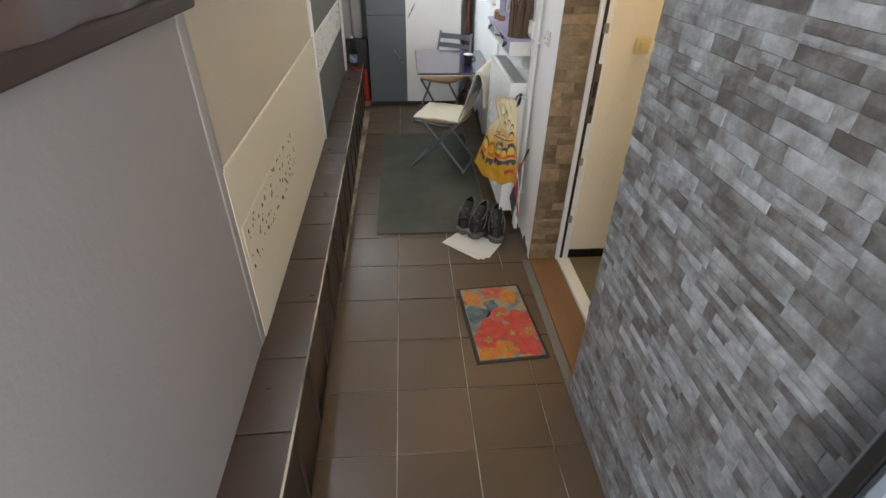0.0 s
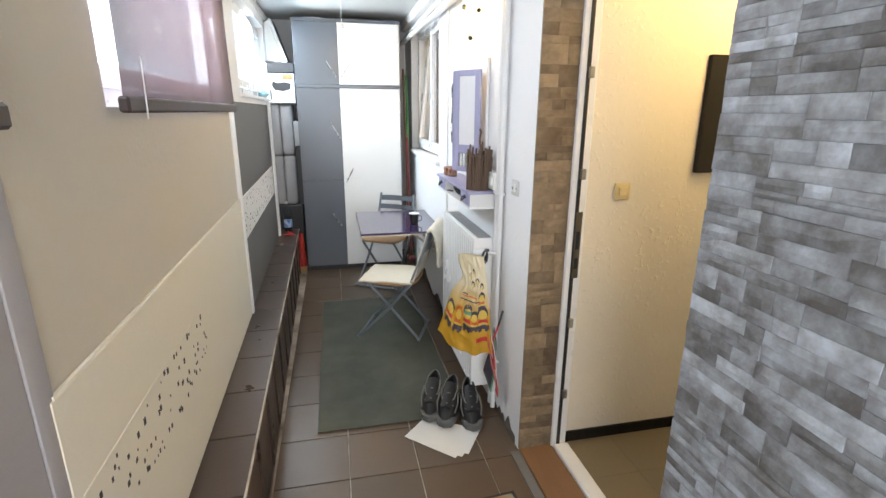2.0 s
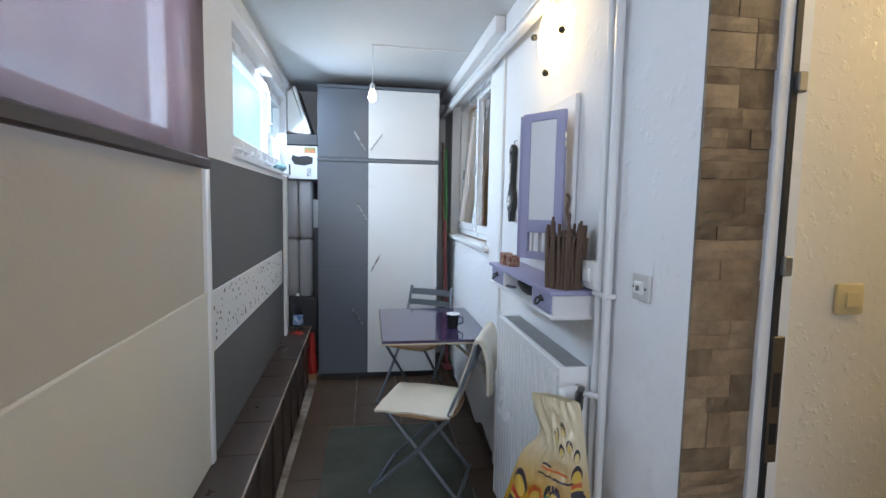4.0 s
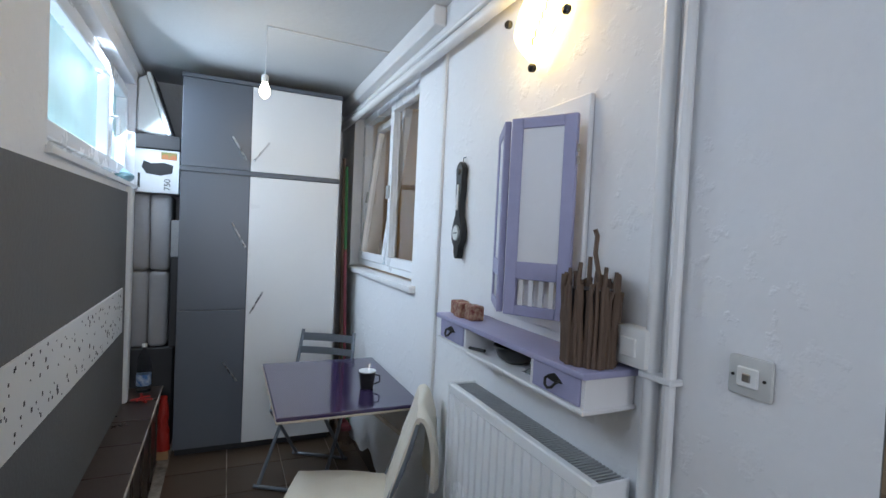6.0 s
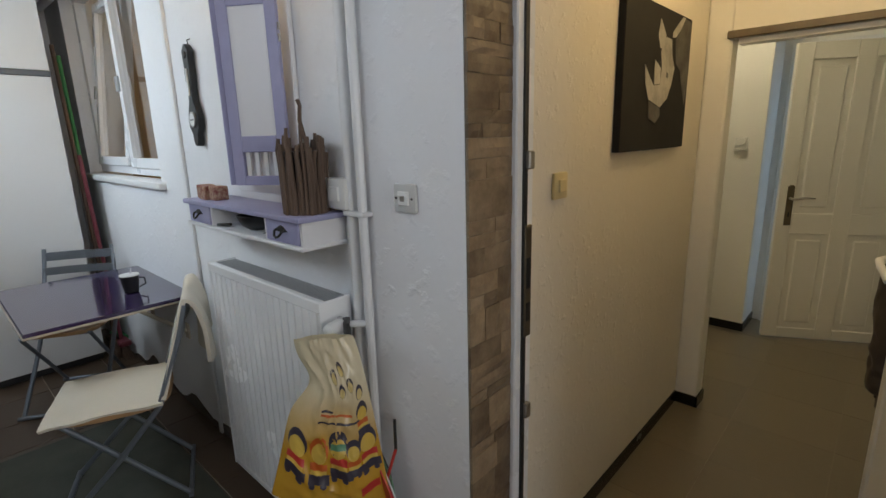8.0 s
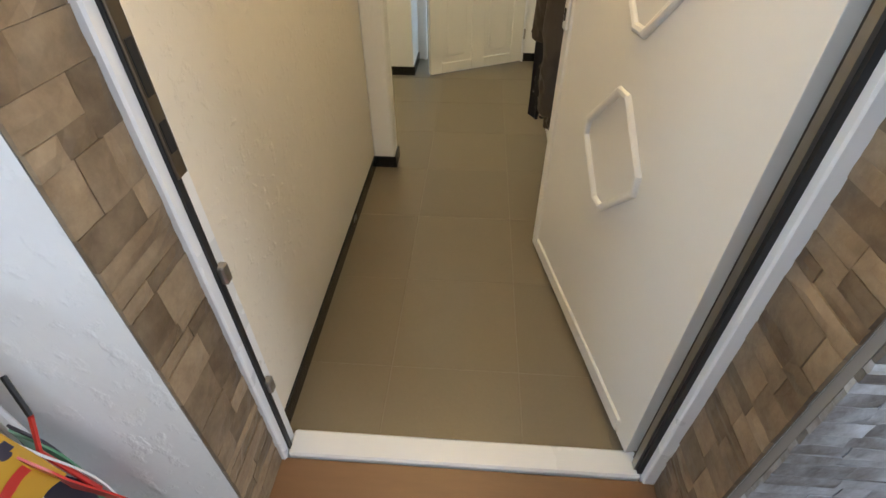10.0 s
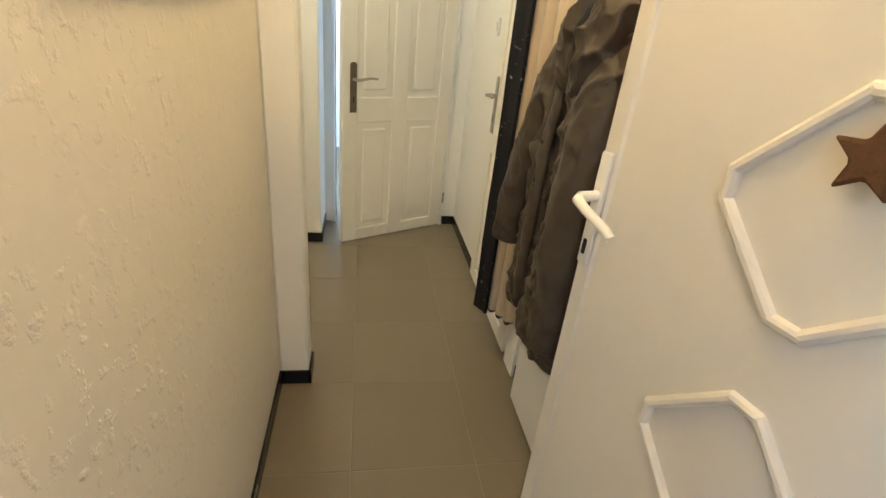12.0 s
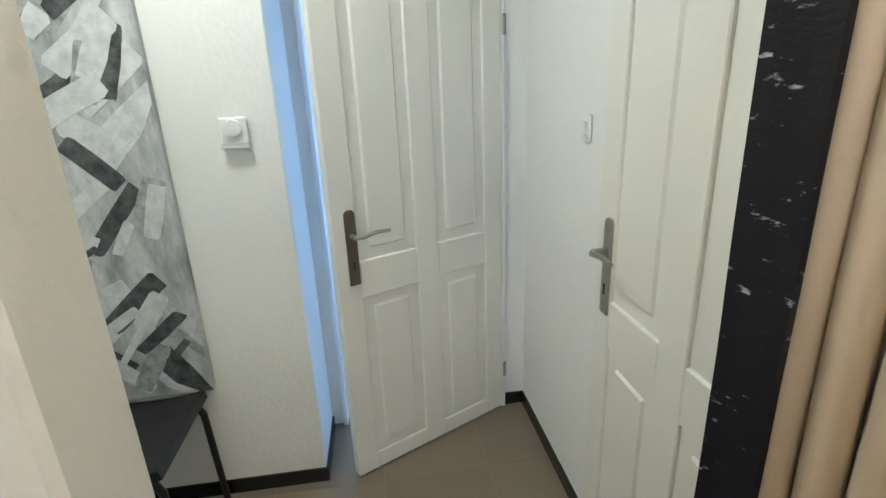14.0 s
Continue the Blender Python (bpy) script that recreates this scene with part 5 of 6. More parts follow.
BLOOM_RED = material("red_bloom_print", (0.42, 0.035, 0.03), 0.9, vary=0.30, scale=25, alt=(0.46, 0.10, 0.07), alt_scale=22, alt_sharp=0.1)
BLOOM_CORAL = material("coral_bloom_print", (0.46, 0.13, 0.09), 0.9, vary=0.25, scale=25, alt=(0.42, 0.05, 0.06), alt_scale=20, alt_sharp=0.1)
BLOOM_ORANGE = material("orange_bloom_print", (0.50, 0.21, 0.035), 0.9, vary=0.25, scale=25, alt=(0.46, 0.10, 0.03), alt_scale=24, alt_sharp=0.1)
BLOOM_BLUE = material("blue_wash_print", (0.045, 0.085, 0.14), 0.9, vary=0.30, scale=25, alt=(0.16, 0.20, 0.19), alt_scale=18, alt_sharp=0.1)
BLOOM_EYE = material("yellow_bloom_eye", (0.48, 0.33, 0.07), 0.9, vary=0.30, scale=40, alt=(0.08, 0.07, 0.03), alt_scale=45, alt_sharp=0.3)
for k, (x, y, r, petals, tone, eye) in enumerate((
        (-0.11, 0.06, 0.075, 3, BLOOM_BLUE, 0), (-0.02, 0.12, 0.045, 4, BLOOM_BLUE, 0), (-0.115, 0.185, 0.058, 5, BLOOM_ORANGE, 0.018), (0.005, 0.225, 0.062, 5, BLOOM_CORAL, 0.016),
        (0.095, 0.175, 0.056, 5, BLOOM_ORANGE, 0.018), (0.0, 0.04, 0.070, 5, BLOOM_CORAL, 0.022), (0.105, -0.01, 0.085, 5, BLOOM_RED, 0), (-0.06, -0.06, 0.080, 4, BLOOM_RED, 0),
        (0.03, -0.10, 0.075, 5, BLOOM_RED, 0.020), (0.12, -0.10, 0.060, 4, BLOOM_CORAL, 0.026), (-0.10, -0.135, 0.080, 5, BLOOM_RED, 0.024), (0.10, -0.20, 0.085, 5, BLOOM_RED, 0), (-0.02, -0.21, 0.065, 5, BLOOM_ORANGE, 0.020), (-0.115, -0.235, 0.055, 5, BLOOM_ORANGE, 0.014))):
    flower(x, y, r, petals, tone, k % 5 + 1, k * 1.7)
    if eye:
        flower(x + 0.006, y - 0.004, eye, 6, BLOOM_EYE, 7, k * 2.3)
PAPER = material("white_paper", (0.66, 0.66, 0.64), 0.8, vary=0.05, scale=10)
pp = thing("paper_sheets", pose(0.862, 3.905, 0, 0, 0, -39), "white sheets of paper lying under the shoes", "paper")
for k, (a, dx, dy) in enumerate(((0, 0, 0), (-5, -0.015, -0.01), (6, 0.012, 0.012))):
    part("sheet", sheet(lambda u, v: (-0.150 + 0.30 * u, -0.10 + 0.20 * v, 0.0015 + 0.0022 * k + 0.004 * max(0, abs(2 * u - 1) - 0.7)), 8, 6, 0.0006), PAPER, pp, at=pose(dx, dy, 0, 0, 0, a))

SHOE = material("black_shoe_leather", (0.016, 0.016, 0.017), 0.5, vary=0.3, scale=18, bump=0.0015, bump_scale=90)
LACE = material("grey_shoe_piping", (0.16, 0.155, 0.145), 0.7)
SOLE = material("grey_rubber_sole", (0.10, 0.10, 0.095), 0.7, vary=0.2, scale=30)


def shoe(m):
    s = thing("walking_shoe", m, "worn black walking shoe with grey piping on the floor", "shoe", "pair of shoes")
    outline = [(0.0, -0.045), (0.03, -0.042), (0.075, -0.030), (0.11, -0.032), (0.16, -0.046), (0.21, -0.046), (0.25, -0.032), (0.268, 0.0), (0.255, 0.034), (0.21, 0.048), (0.15, 0.046), (0.10, 0.036), (0.05, 0.042), (0.01, 0.042), (-0.01, 0.0)]
    part("sole", prism(outline, "z", 0.0, 0.024, 0.005), SOLE, s)

    def upper(u, v):
        a = 2 * math.pi * u
        f = v
        toe = max(0.0, math.cos(a))
        x = 0.125 + (0.138 * math.cos(a)) * (1 - f * (0.62 * toe ** 0.8)) - 0.018 * f
        y = 0.046 * math.sin(a) * (1 - 0.34 * f) * (1 - 0.12 * math.cos(2 * a))
        z = 0.022 + f * (0.085 - 0.030 * toe + 0.012 * (math.cos(a) < -0.5)) + 0.035 * toe * math.sin(math.pi * f) * 0.3
        return (x, y, z)
    part("upper", sheet(upper, 32, 12, 0.006), SHOE, s)
    part("tongue", sheet(lambda u, v: (0.20 - 0.13 * v, -0.026 + 0.052 * u, 0.068 + 0.058 * v + 0.010 * math.sin(math.pi * u)), 8, 8, 0.006), SHOE, s)
    part("collar_piping", bar([upper(k / 24, 1.0) for k in range(25)], 0.0032, 8), LACE, s)
    part("toe_cap", prism([(0.205, -0.047), (0.250, -0.034), (0.271, 0.0), (0.257, 0.036), (0.205, 0.049), (0.225, 0.0)], "z", 0.018, 0.034, 0.004), SOLE, s, "grey rubber toe cap")
    for side in (-1, 1):
        part("side_piping", bar([(0.20, side * 0.040, 0.046), (0.165, side * 0.047, 0.072), (0.12, side * 0.042, 0.098), (0.075, side * 0.044, 0.085), (0.02, side * 0.040, 0.060)], 0.0032, 6), LACE, s)
    for k in range(4):
        x = 0.10 + 0.026 * k
        z = 0.115 - 0.012 * k
        part("lace", bar([(x, -0.030, z - 0.010), (x + 0.006, 0.0, z + 0.006), (x, 0.030, z - 0.010)], 0.0028, 6), LACE if k % 2 else SHOE, s)


for heel_x, heel_y, turn, high in ((0.985, 4.215, -113, 0.011), (0.895, 4.285, -108, 0.011), (1.065, 4.185, -99, 0.0)):
    shoe(pose(heel_x, heel_y, high, 0, 0, turn) @ Matrix.Diagonal((1.08, 1.18, 1.12, 1)))

# ---- hall things ----
cv = thing("rhino_canvas", pose(2.290, 3.745, 1.34), "black canvas with a pale animal head hanging in the hall", "picture")
part("canvas", boxed(-0.322, 0.322, -0.026, 0.0, 0.0, 0.495, bevel=0.002), material("matt_black_canvas", (0.010, 0.009, 0.008), 0.85), cv)
PALE_INK = material("pale_canvas_print", (0.46, 0.45, 0.42), 0.7, vary=0.40, scale=10, fine=45, alt=(0.10, 0.10, 0.10), alt_scale=8, alt_sharp=0.0, alt_from=0.60)
DIM_INK = material("dim_canvas_print", (0.13, 0.125, 0.115), 0.7, vary=0.45, scale=12, fine=50, alt=(0.035, 0.033, 0.03), alt_scale=10, alt_sharp=0.0)
for ink, outline in (
        (DIM_INK, [(0.138, 0.401), (0.239, 0.487), (0.310, 0.483), (0.318, 0.344), (0.316, 0.244), (0.293, 0.166), (0.242, 0.241), (0.213, 0.294), (0.160, 0.317)]),
        (PALE_INK, [(-0.024, 0.453), (0.036, 0.404), (0.026, 0.353), (-0.013, 0.356), (-0.040, 0.397)]),
        (PALE_INK, [(0.036, 0.398), (0.100, 0.397), (0.115, 0.340), (0.150, 0.298), (0.125, 0.237), (0.087, 0.184), (0.018, 0.152), (-0.097, 0.176), (-0.135, 0.229), (-0.146, 0.290), (-0.101, 0.255), (-0.056, 0.225), (0.005, 0.232), (0.016, 0.290), (-0.003, 0.344)]),
        (PALE_INK, [(-0.056, 0.313), (0.004, 0.289), (0.004, 0.234), (-0.053, 0.228)]),
        (PALE_INK, [(0.106, 0.404), (0.108, 0.424), (0.207, 0.489), (0.238, 0.490), (0.189, 0.440), (0.136, 0.407)]),
        (DIM_INK, [(-0.097, 0.173), (0.018, 0.150), (0.026, 0.121), (-0.021, 0.094), (-0.088, 0.110)])):
    part("painted_shape", prism(outline, "y", -0.0275, -0.0262), ink, cv)
part("painted_shape", prism([(0.060, 0.262), (0.078, 0.258), (0.082, 0.274), (0.066, 0.280)], "y", -0.0285, -0.0276), BLACK, cv)

th = thing("thermostat", pose(4.17, 3.813, 1.31), "white room thermostat with a round dial", "thermostat")
part("case", boxed(-0.022, 0, -0.038, 0.038, -0.036, 0.040, bevel=0.003), PLASTIC_WHITE, th)
part("dial", lathe([(0.026, 0), (0.024, 0.010), (0.004, 0.011)], 20), PLASTIC_WHITE, th, at=pose(-0.022, 0, 0.010, 0, -90, 0))
part("lower_edge", boxed(-0.026, 0, -0.040, 0.040, -0.048, -0.036, bevel=0.001), PLASTIC_GREY, th)
rocker("bell_switch", pose(3.925, 2.815, 1.285, 0, 0, -90), 0.045, 0.080, 0.012, PLASTIC_WHITE, "small white switch beside the closed door", "switch")

pt = thing("abstract_painting", pose(4.168, 4.27, 0.46), "large abstract canvas in black, grey and white strokes", "picture")
INK = material("grey_paint_wash", (0.20, 0.21, 0.22), 0.6, vary=0.35, scale=9, fine=50, alt=(0.60, 0.62, 0.62), alt_scale=5, alt_sharp=0.2, alt_from=0.45, stretch=(1, 2.4, 0.9), turn=(0.8, 0, 0))
part("canvas", boxed(-0.024, 0, -0.255, 0.255, 0.0, 1.45, bevel=0.002), INK, pt)
STROKES = [material("black_brush_paint", (0.022, 0.024, 0.026), 0.6, vary=0.4, scale=20, alt=(0.14, 0.15, 0.15), alt_scale=20, alt_sharp=0.2), material("white_brush_paint", (0.66, 0.68, 0.68), 0.5, vary=0.15, scale=20, alt=(0.50, 0.52, 0.53), alt_scale=25), material("grey_brush_paint", (0.22, 0.235, 0.24), 0.6, vary=0.35, scale=20, alt=(0.5, 0.52, 0.52), alt_scale=30, alt_sharp=0.2)]
rnd = random.Random(21)
for k in range(64):
    y, z = rnd.uniform(-0.21, 0.21), 0.05 + 1.35 * ((k * 0.618) % 1)
    w, h = rnd.uniform(0.010, 0.042), rnd.uniform(0.05, 0.14)
    a = rnd.choice((0.75, 0.95, 0.85, -0.75, 0.45)) + rnd.uniform(-0.25, 0.25)
    pts = []
    for q in range(10):
        t = 2 * math.pi * q / 10
        sy, sz = math.copysign(abs(math.cos(t)) ** 0.22, math.cos(t)) * w * rnd.uniform(0.88, 1.08), math.copysign(abs(math.sin(t)) ** 0.22, math.sin(t)) * h * rnd.uniform(0.9, 1.08)
        yy, zz = y + sy * math.cos(a) - sz * math.sin(a), z + sy * math.sin(a) + sz * math.cos(a)
        pts.append((max(-0.253, min(0.253, yy)), max(0.002, min(1.448, zz))))
    lift = 0.0245 + 0.00025 * k / 8
    part("brush_stroke", prism(pts, "x", -lift - 0.0006, -0.0238), STROKES[(1, 0, 1, 2, 1, 0, 1, 2, 0, 1, 1)[k % 11]], pt)

stool = thing("black_chair", pose(3.955, 4.25, 0, 0, 0, 90), "black chair with bent legs below the painting", "chair")
part("seat", sheet(lambda u, v: (-0.20 + 0.40 * u, -0.19 + 0.38 * v, 0.445 + 0.02 * (abs(2 * u - 1) ** 3)), 12, 10, 0.03), BLACK, stool)
for x in (-0.19, 0.19):
    for y in (-0.17, 0.17):
        part("leg", bar([(x * 0.86, y, 0.43), (x * 1.0, y * 1.02, 0.38), (x * 1.03, y * 1.05, 0.2), (x * 1.06, y * 1.1, 0.0)], 0.012, 8), BLACK, stool)

# folding door bunched in the opening
fd = thing("folding_door", pose(2.960, 2.880, 0, 0, 0, -65), "beige folding fabric door pushed together with a scuffed black edge", "folding door")
SCUFF = material("scuffed_black_leatherette", (0.008, 0.008, 0.011), 0.6, spec=0.25, vary=0.3, scale=12, bump=0.001, bump_scale=80, alt=(0.42, 0.42, 0.43), alt_scale=26, alt_sharp=0.95, alt_from=0.635, stretch=(1.0, 1.0, 2.2), turn=(0.5, 0.4, 0))
BEIGE_FOLD = material("beige_leatherette", (0.54, 0.45, 0.335), 0.45, vary=0.08, scale=5, bump=0.0008, bump_scale=120)


def pleat(y, ry, rx, z0, z1):
    return sheet(lambda u, v: (0.052 + rx * math.cos(2 * math.pi * u) * (1 + 0.03 * math.sin(9 * v)), y + ry * math.sin(2 * math.pi * u) + 0.003 * math.sin(7 * v + 40 * y), z0 + (z1 - z0) * v), 16, 14)


for k in range(4):
    y = 0.028 + 0.051 * k
    f = part("pleat", pleat(y, 0.0255, 0.034, 0.225, 1.77), BEIGE_FOLD, fd)
    part("foot_cap", bar([(0.026, y, 0.222), (0.078, y, 0.222)], 0.017, 10), RUBBER, f)
part("leading_edge", sheet(lambda u, v: (0.010 + 0.004 * math.sin(math.pi * u) + 0.004 * noise.noise(Vector((u * 2, v * 9, 4))), 0.208 - 0.080 * u, 0.205 + 1.56 * v), 8, 30, 0.014), SCUFF, fd, "scuffed black end board")
structure("trim_fold_track", boxed(2.935, 3.015, 2.82, 3.62, 1.768, 1.789), TRIM_WHITE, "white track of the folding door under the lintel", "trim")

COAT = material("olive_brown_coat_cloth", (0.062, 0.049, 0.036), 0.5, vary=0.22, scale=9, fine=120, bump=0.006, bump_scale=17, spec=0.35)
COAT_RED = material("red_coat_cloth", (0.30, 0.018, 0.018), 0.7, vary=0.12, scale=9, bump=0.001, bump_scale=60)
COAT_BLACK = material("black_coat_cloth", (0.014, 0.014, 0.015), 0.7, vary=0.2, scale=9, bump=0.001, bump_scale=60)
COAT_LINING = material("dark_brown_pile_lining", (0.022, 0.018, 0.014), 0.85, vary=0.6, scale=30, fine=120, bump=0.006, bump_scale=60, alt=(0.13, 0.11, 0.09), alt_scale=45, alt_sharp=0.5, alt_from=0.6)


def ridge(x, y, z):
    return 1 - abs(noise.noise(Vector((x, y, z)))) * 2.6


def folds(p, amount):
    """Creases of hanging cloth: long soft ones downwards, a few sharp ones slantwise."""
    long_fold = noise.noise(Vector((p.x * 15, p.y * 15, p.z * 1.8)))
    gather = noise.noise(Vector((p.x * 34 + p.z * 5, p.y * 30, p.z * 4.5)))
    slant = max(0.0, ridge(p.x * 6 + 5, p.y * 6, p.z * 5.5 - p.x * 9)) ** 3
    short = max(0.0, ridge(p.x * 13 - p.z * 8, p.y * 10 + 3, p.z * 11 + p.x * 10)) ** 3
    where = 0.35 + 0.65 * max(0.0, noise.noise(Vector((p.x * 5, p.y * 5, p.z * 4 + 9))) + 0.4)
    crease = max(0.0, ridge(p.x * 10 + p.z * 7, p.y * 9, p.z * 5 - p.x * 8)) ** 2
    fine = max(0.0, ridge(p.x * 22 - p.z * 12, p.y * 18, p.z * 13 + p.x * 10)) ** 2
    return amount * (0.70 * long_fold + 0.30 * gather + (0.62 * crease + 0.30 * fine) * (0.4 + where) - 0.45 * slant * where - 0.30 * short * where)


def cloth_tube(path, nu=34, nv=46, amount=0.012):
    """path: (x, y, z, half width along x, half depth along y)"""
    def at(f):
        s = f * (len(path) - 1)
        i = min(int(s), len(path) - 2)
        w = s - i
        p0, p1, p2, p3 = path[max(i - 1, 0)], path[i], path[i + 1], path[min(i + 2, len(path) - 1)]
        out = [0.5 * (2 * b + (c - a) * w + (2 * a - 5 * b + 4 * c - d) * w * w + (3 * b - a - 3 * c + d) * w ** 3) for a, b, c, d in zip(p0, p1, p2, p3)]
        return out[0], out[1], out[2], max(0.008, out[3]), max(0.008, out[4])

    def fn(u, v):
        x, y, z, rx, ry = at(v)
        a = 2 * math.pi * u
        d = Vector((math.cos(a), math.sin(a), 0))
        p = Vector((x + rx * d.x, y + ry * d.y, z))
        return p + Vector((d.x, d.y, 0.2)) * folds(p, amount)
    return sheet(fn, nu, nv)


def soft_part(name, bm, mat, parent, label=""):
    ob = part(name, bm, mat, parent, label)
    shaded(ob.data, 100)
    return ob


def hemmed(path):
    """Draws the lower part of a hanging cloth up to its hem at knee height."""
    return [(x, y, z if z > 0.95 else 0.95 - (0.95 - z) * 0.63, rx, ry) for x, y, z, rx, ry in path]


coat = thing("winter_coat", pose(0, 0, 0), "creased olive-brown coat with dark pile lining hanging open", "coat")
soft_part("coat_lining", cloth_tube(hemmed([(2.56, 2.885, 1.360, 0.03, 0.03), (2.56, 2.89, 1.300, 0.11, 0.05), (2.57, 2.895, 1.150, 0.15, 0.058), (2.58, 2.895, 0.850, 0.155, 0.062), (2.58, 2.895, 0.550, 0.16, 0.062), (2.59, 2.895, 0.333, 0.165, 0.062), (2.59, 2.895, 0.230, 0.15, 0.055)]), 60, 90, 0.016), COAT_LINING, coat, "dark pile lining")
soft_part("front_panel", cloth_tube(hemmed([(2.66, 2.905, 1.330, 0.03, 0.03), (2.668, 2.92, 1.280, 0.060, 0.050), (2.675, 2.925, 1.150, 0.068, 0.056), (2.690, 2.925, 0.850, 0.068, 0.055), (2.700, 2.925, 0.550, 0.070, 0.055), (2.705, 2.925, 0.333, 0.072, 0.052), (2.705, 2.925, 0.240, 0.060, 0.045)]), 90, 170, 0.021), COAT, coat)
soft_part("front_panel", cloth_tube(hemmed([(2.47, 2.905, 1.330, 0.03, 0.03), (2.47, 2.92, 1.270, 0.090, 0.055), (2.472, 2.925, 1.130, 0.108, 0.062), (2.472, 2.925, 0.850, 0.105, 0.062), (2.49, 2.925, 0.600, 0.115, 0.062), (2.51, 2.925, 0.380, 0.135, 0.060), (2.52, 2.925, 0.180, 0.13, 0.050)]), 96, 170, 0.023), COAT, coat)
soft_part("sleeve", cloth_tube([(2.690, 2.925, 1.300, 0.03, 0.03), (2.715, 2.935, 1.240, 0.055, 0.045), (2.755, 2.948, 1.120, 0.064, 0.052), (2.80, 2.958, 0.950, 0.062, 0.052), (2.845, 2.965, 0.780, 0.060, 0.050), (2.868, 2.968, 0.672, 0.056, 0.046), (2.868, 2.968, 0.664, 0.048, 0.040), (2.866, 2.968, 0.690, 0.040, 0.032)], 72, 150, 0.010), COAT, coat)
soft_part("sleeve", cloth_tube([(2.44, 2.945, 1.270, 0.04, 0.03), (2.425, 2.962, 1.150, 0.066, 0.050), (2.42, 2.970, 0.880, 0.064, 0.052), (2.42, 2.972, 0.667, 0.058, 0.048), (2.42, 2.972, 0.555, 0.052, 0.042), (2.42, 2.972, 0.548, 0.02, 0.02)], 60, 120, 0.011), COAT, coat)
soft_part("collar", cloth_tube([(2.60, 2.90, 1.405, 0.03, 0.025), (2.615, 2.925, 1.380, 0.055, 0.045), (2.63, 2.945, 1.320, 0.060, 0.048), (2.632, 2.952, 1.250, 0.055, 0.044), (2.625, 2.955, 1.195, 0.040, 0.034), (2.615, 2.955, 1.170, 0.012, 0.012)], 80, 100, 0.017), COAT, coat)
soft_part("collar", cloth_tube([(2.49, 2.90, 1.405, 0.03, 0.025), (2.485, 2.925, 1.385, 0.060, 0.045), (2.48, 2.945, 1.330, 0.070, 0.052), (2.485, 2.952, 1.250, 0.066, 0.048), (2.50, 2.955, 1.190, 0.050, 0.038), (2.52, 2.955, 1.160, 0.012, 0.012)], 80, 100, 0.018), COAT, coat)
soft_part("hood_lining", cloth_tube([(2.555, 2.90, 1.415, 0.03, 0.02), (2.557, 2.925, 1.395, 0.045, 0.04), (2.560, 2.945, 1.330, 0.040, 0.042), (2.565, 2.95, 1.270, 0.034, 0.036), (2.57, 2.95, 1.235, 0.010, 0.010)], 30, 40, 0.012), COAT_BLACK, coat, "black inside of the collar")
soft_part("placket", cloth_tube(hemmed([(2.637, 2.962, 1.190, 0.012, 0.012), (2.640, 2.972, 1.120, 0.026, 0.014), (2.658, 2.974, 0.850, 0.028, 0.014), (2.668, 2.974, 0.560, 0.028, 0.014), (2.672, 2.97, 0.300, 0.022, 0.012)]), 18, 60, 0.008), COAT, coat)
part("pocket_flap", sheet(lambda u, v: (2.425 + 0.10 * u, 2.992 + 0.006 * math.sin(3 * u), 0.93 - 0.045 * v - 0.015 * u), 8, 5, 0.006), COAT, coat)
part("cuff_strap", sheet(lambda u, v: (2.815 + 0.095 * u, 3.016 - 0.05 * (2 * u - 1) ** 2, 0.725 - 0.022 * v + 0.012 * u), 10, 4, 0.004), COAT, coat)
for x, z in ((2.655, 1.037), (2.662, 0.93), (2.668, 0.82), (2.672, 0.71)):
    part("button", lathe([(0.006, 0), (0.006, 0.003), (0.002, 0.004)], 10), COAT_BLACK, coat, at=pose(x, 2.985, z, -90, 0, 0))
red = thing("red_jacket", pose(0, 0, 0), "black jacket with a red yoke hanging on a hook", "jacket")
soft_part("jacket_body", cloth_tube([(2.31, 2.865, 1.345, 0.03, 0.02), (2.31, 2.87, 1.30, 0.09, 0.035), (2.31, 2.875, 1.20, 0.10, 0.045), (2.31, 2.875, 0.95, 0.10, 0.045), (2.31, 2.875, 0.72, 0.095, 0.042), (2.31, 2.875, 0.70, 0.07, 0.03)], 40, 60, 0.012), COAT_BLACK, red)
soft_part("jacket_yoke", cloth_tube([(2.345, 2.885, 1.36, 0.02, 0.015), (2.35, 2.89, 1.33, 0.065, 0.035), (2.35, 2.893, 1.25, 0.075, 0.042), (2.35, 2.893, 1.17, 0.070, 0.040), (2.35, 2.89, 1.16, 0.03, 0.02)], 34, 30, 0.010), COAT_RED, red, "red yoke")
soft_part("jacket_collar", cloth_tube([(2.375, 2.885, 1.43, 0.03, 0.02), (2.380, 2.89, 1.405, 0.070, 0.040), (2.380, 2.895, 1.355, 0.080, 0.045), (2.380, 2.895, 1.325, 0.07, 0.04), (2.380, 2.895, 1.32, 0.03, 0.02)], 30, 24, 0.010), COAT_BLACK, red)
rack = thing("coat_rack", pose(0, 2.815, 1.66), "white wall rail with hooks above the coats", "coat rack")
part("rail", boxed(2.10, 2.80, 0.0, 0.018, -0.03, 0.03, bevel=0.003), WHITE_WOOD, rack)
for x in (2.27, 2.55, 2.72):
    part("hook", bar([(x, 0.018, 0.0), (x, 0.05, -0.01), (x, 0.065, 0.0), (x, 0.068, 0.02)], 0.005, 8), NICKEL, rack)
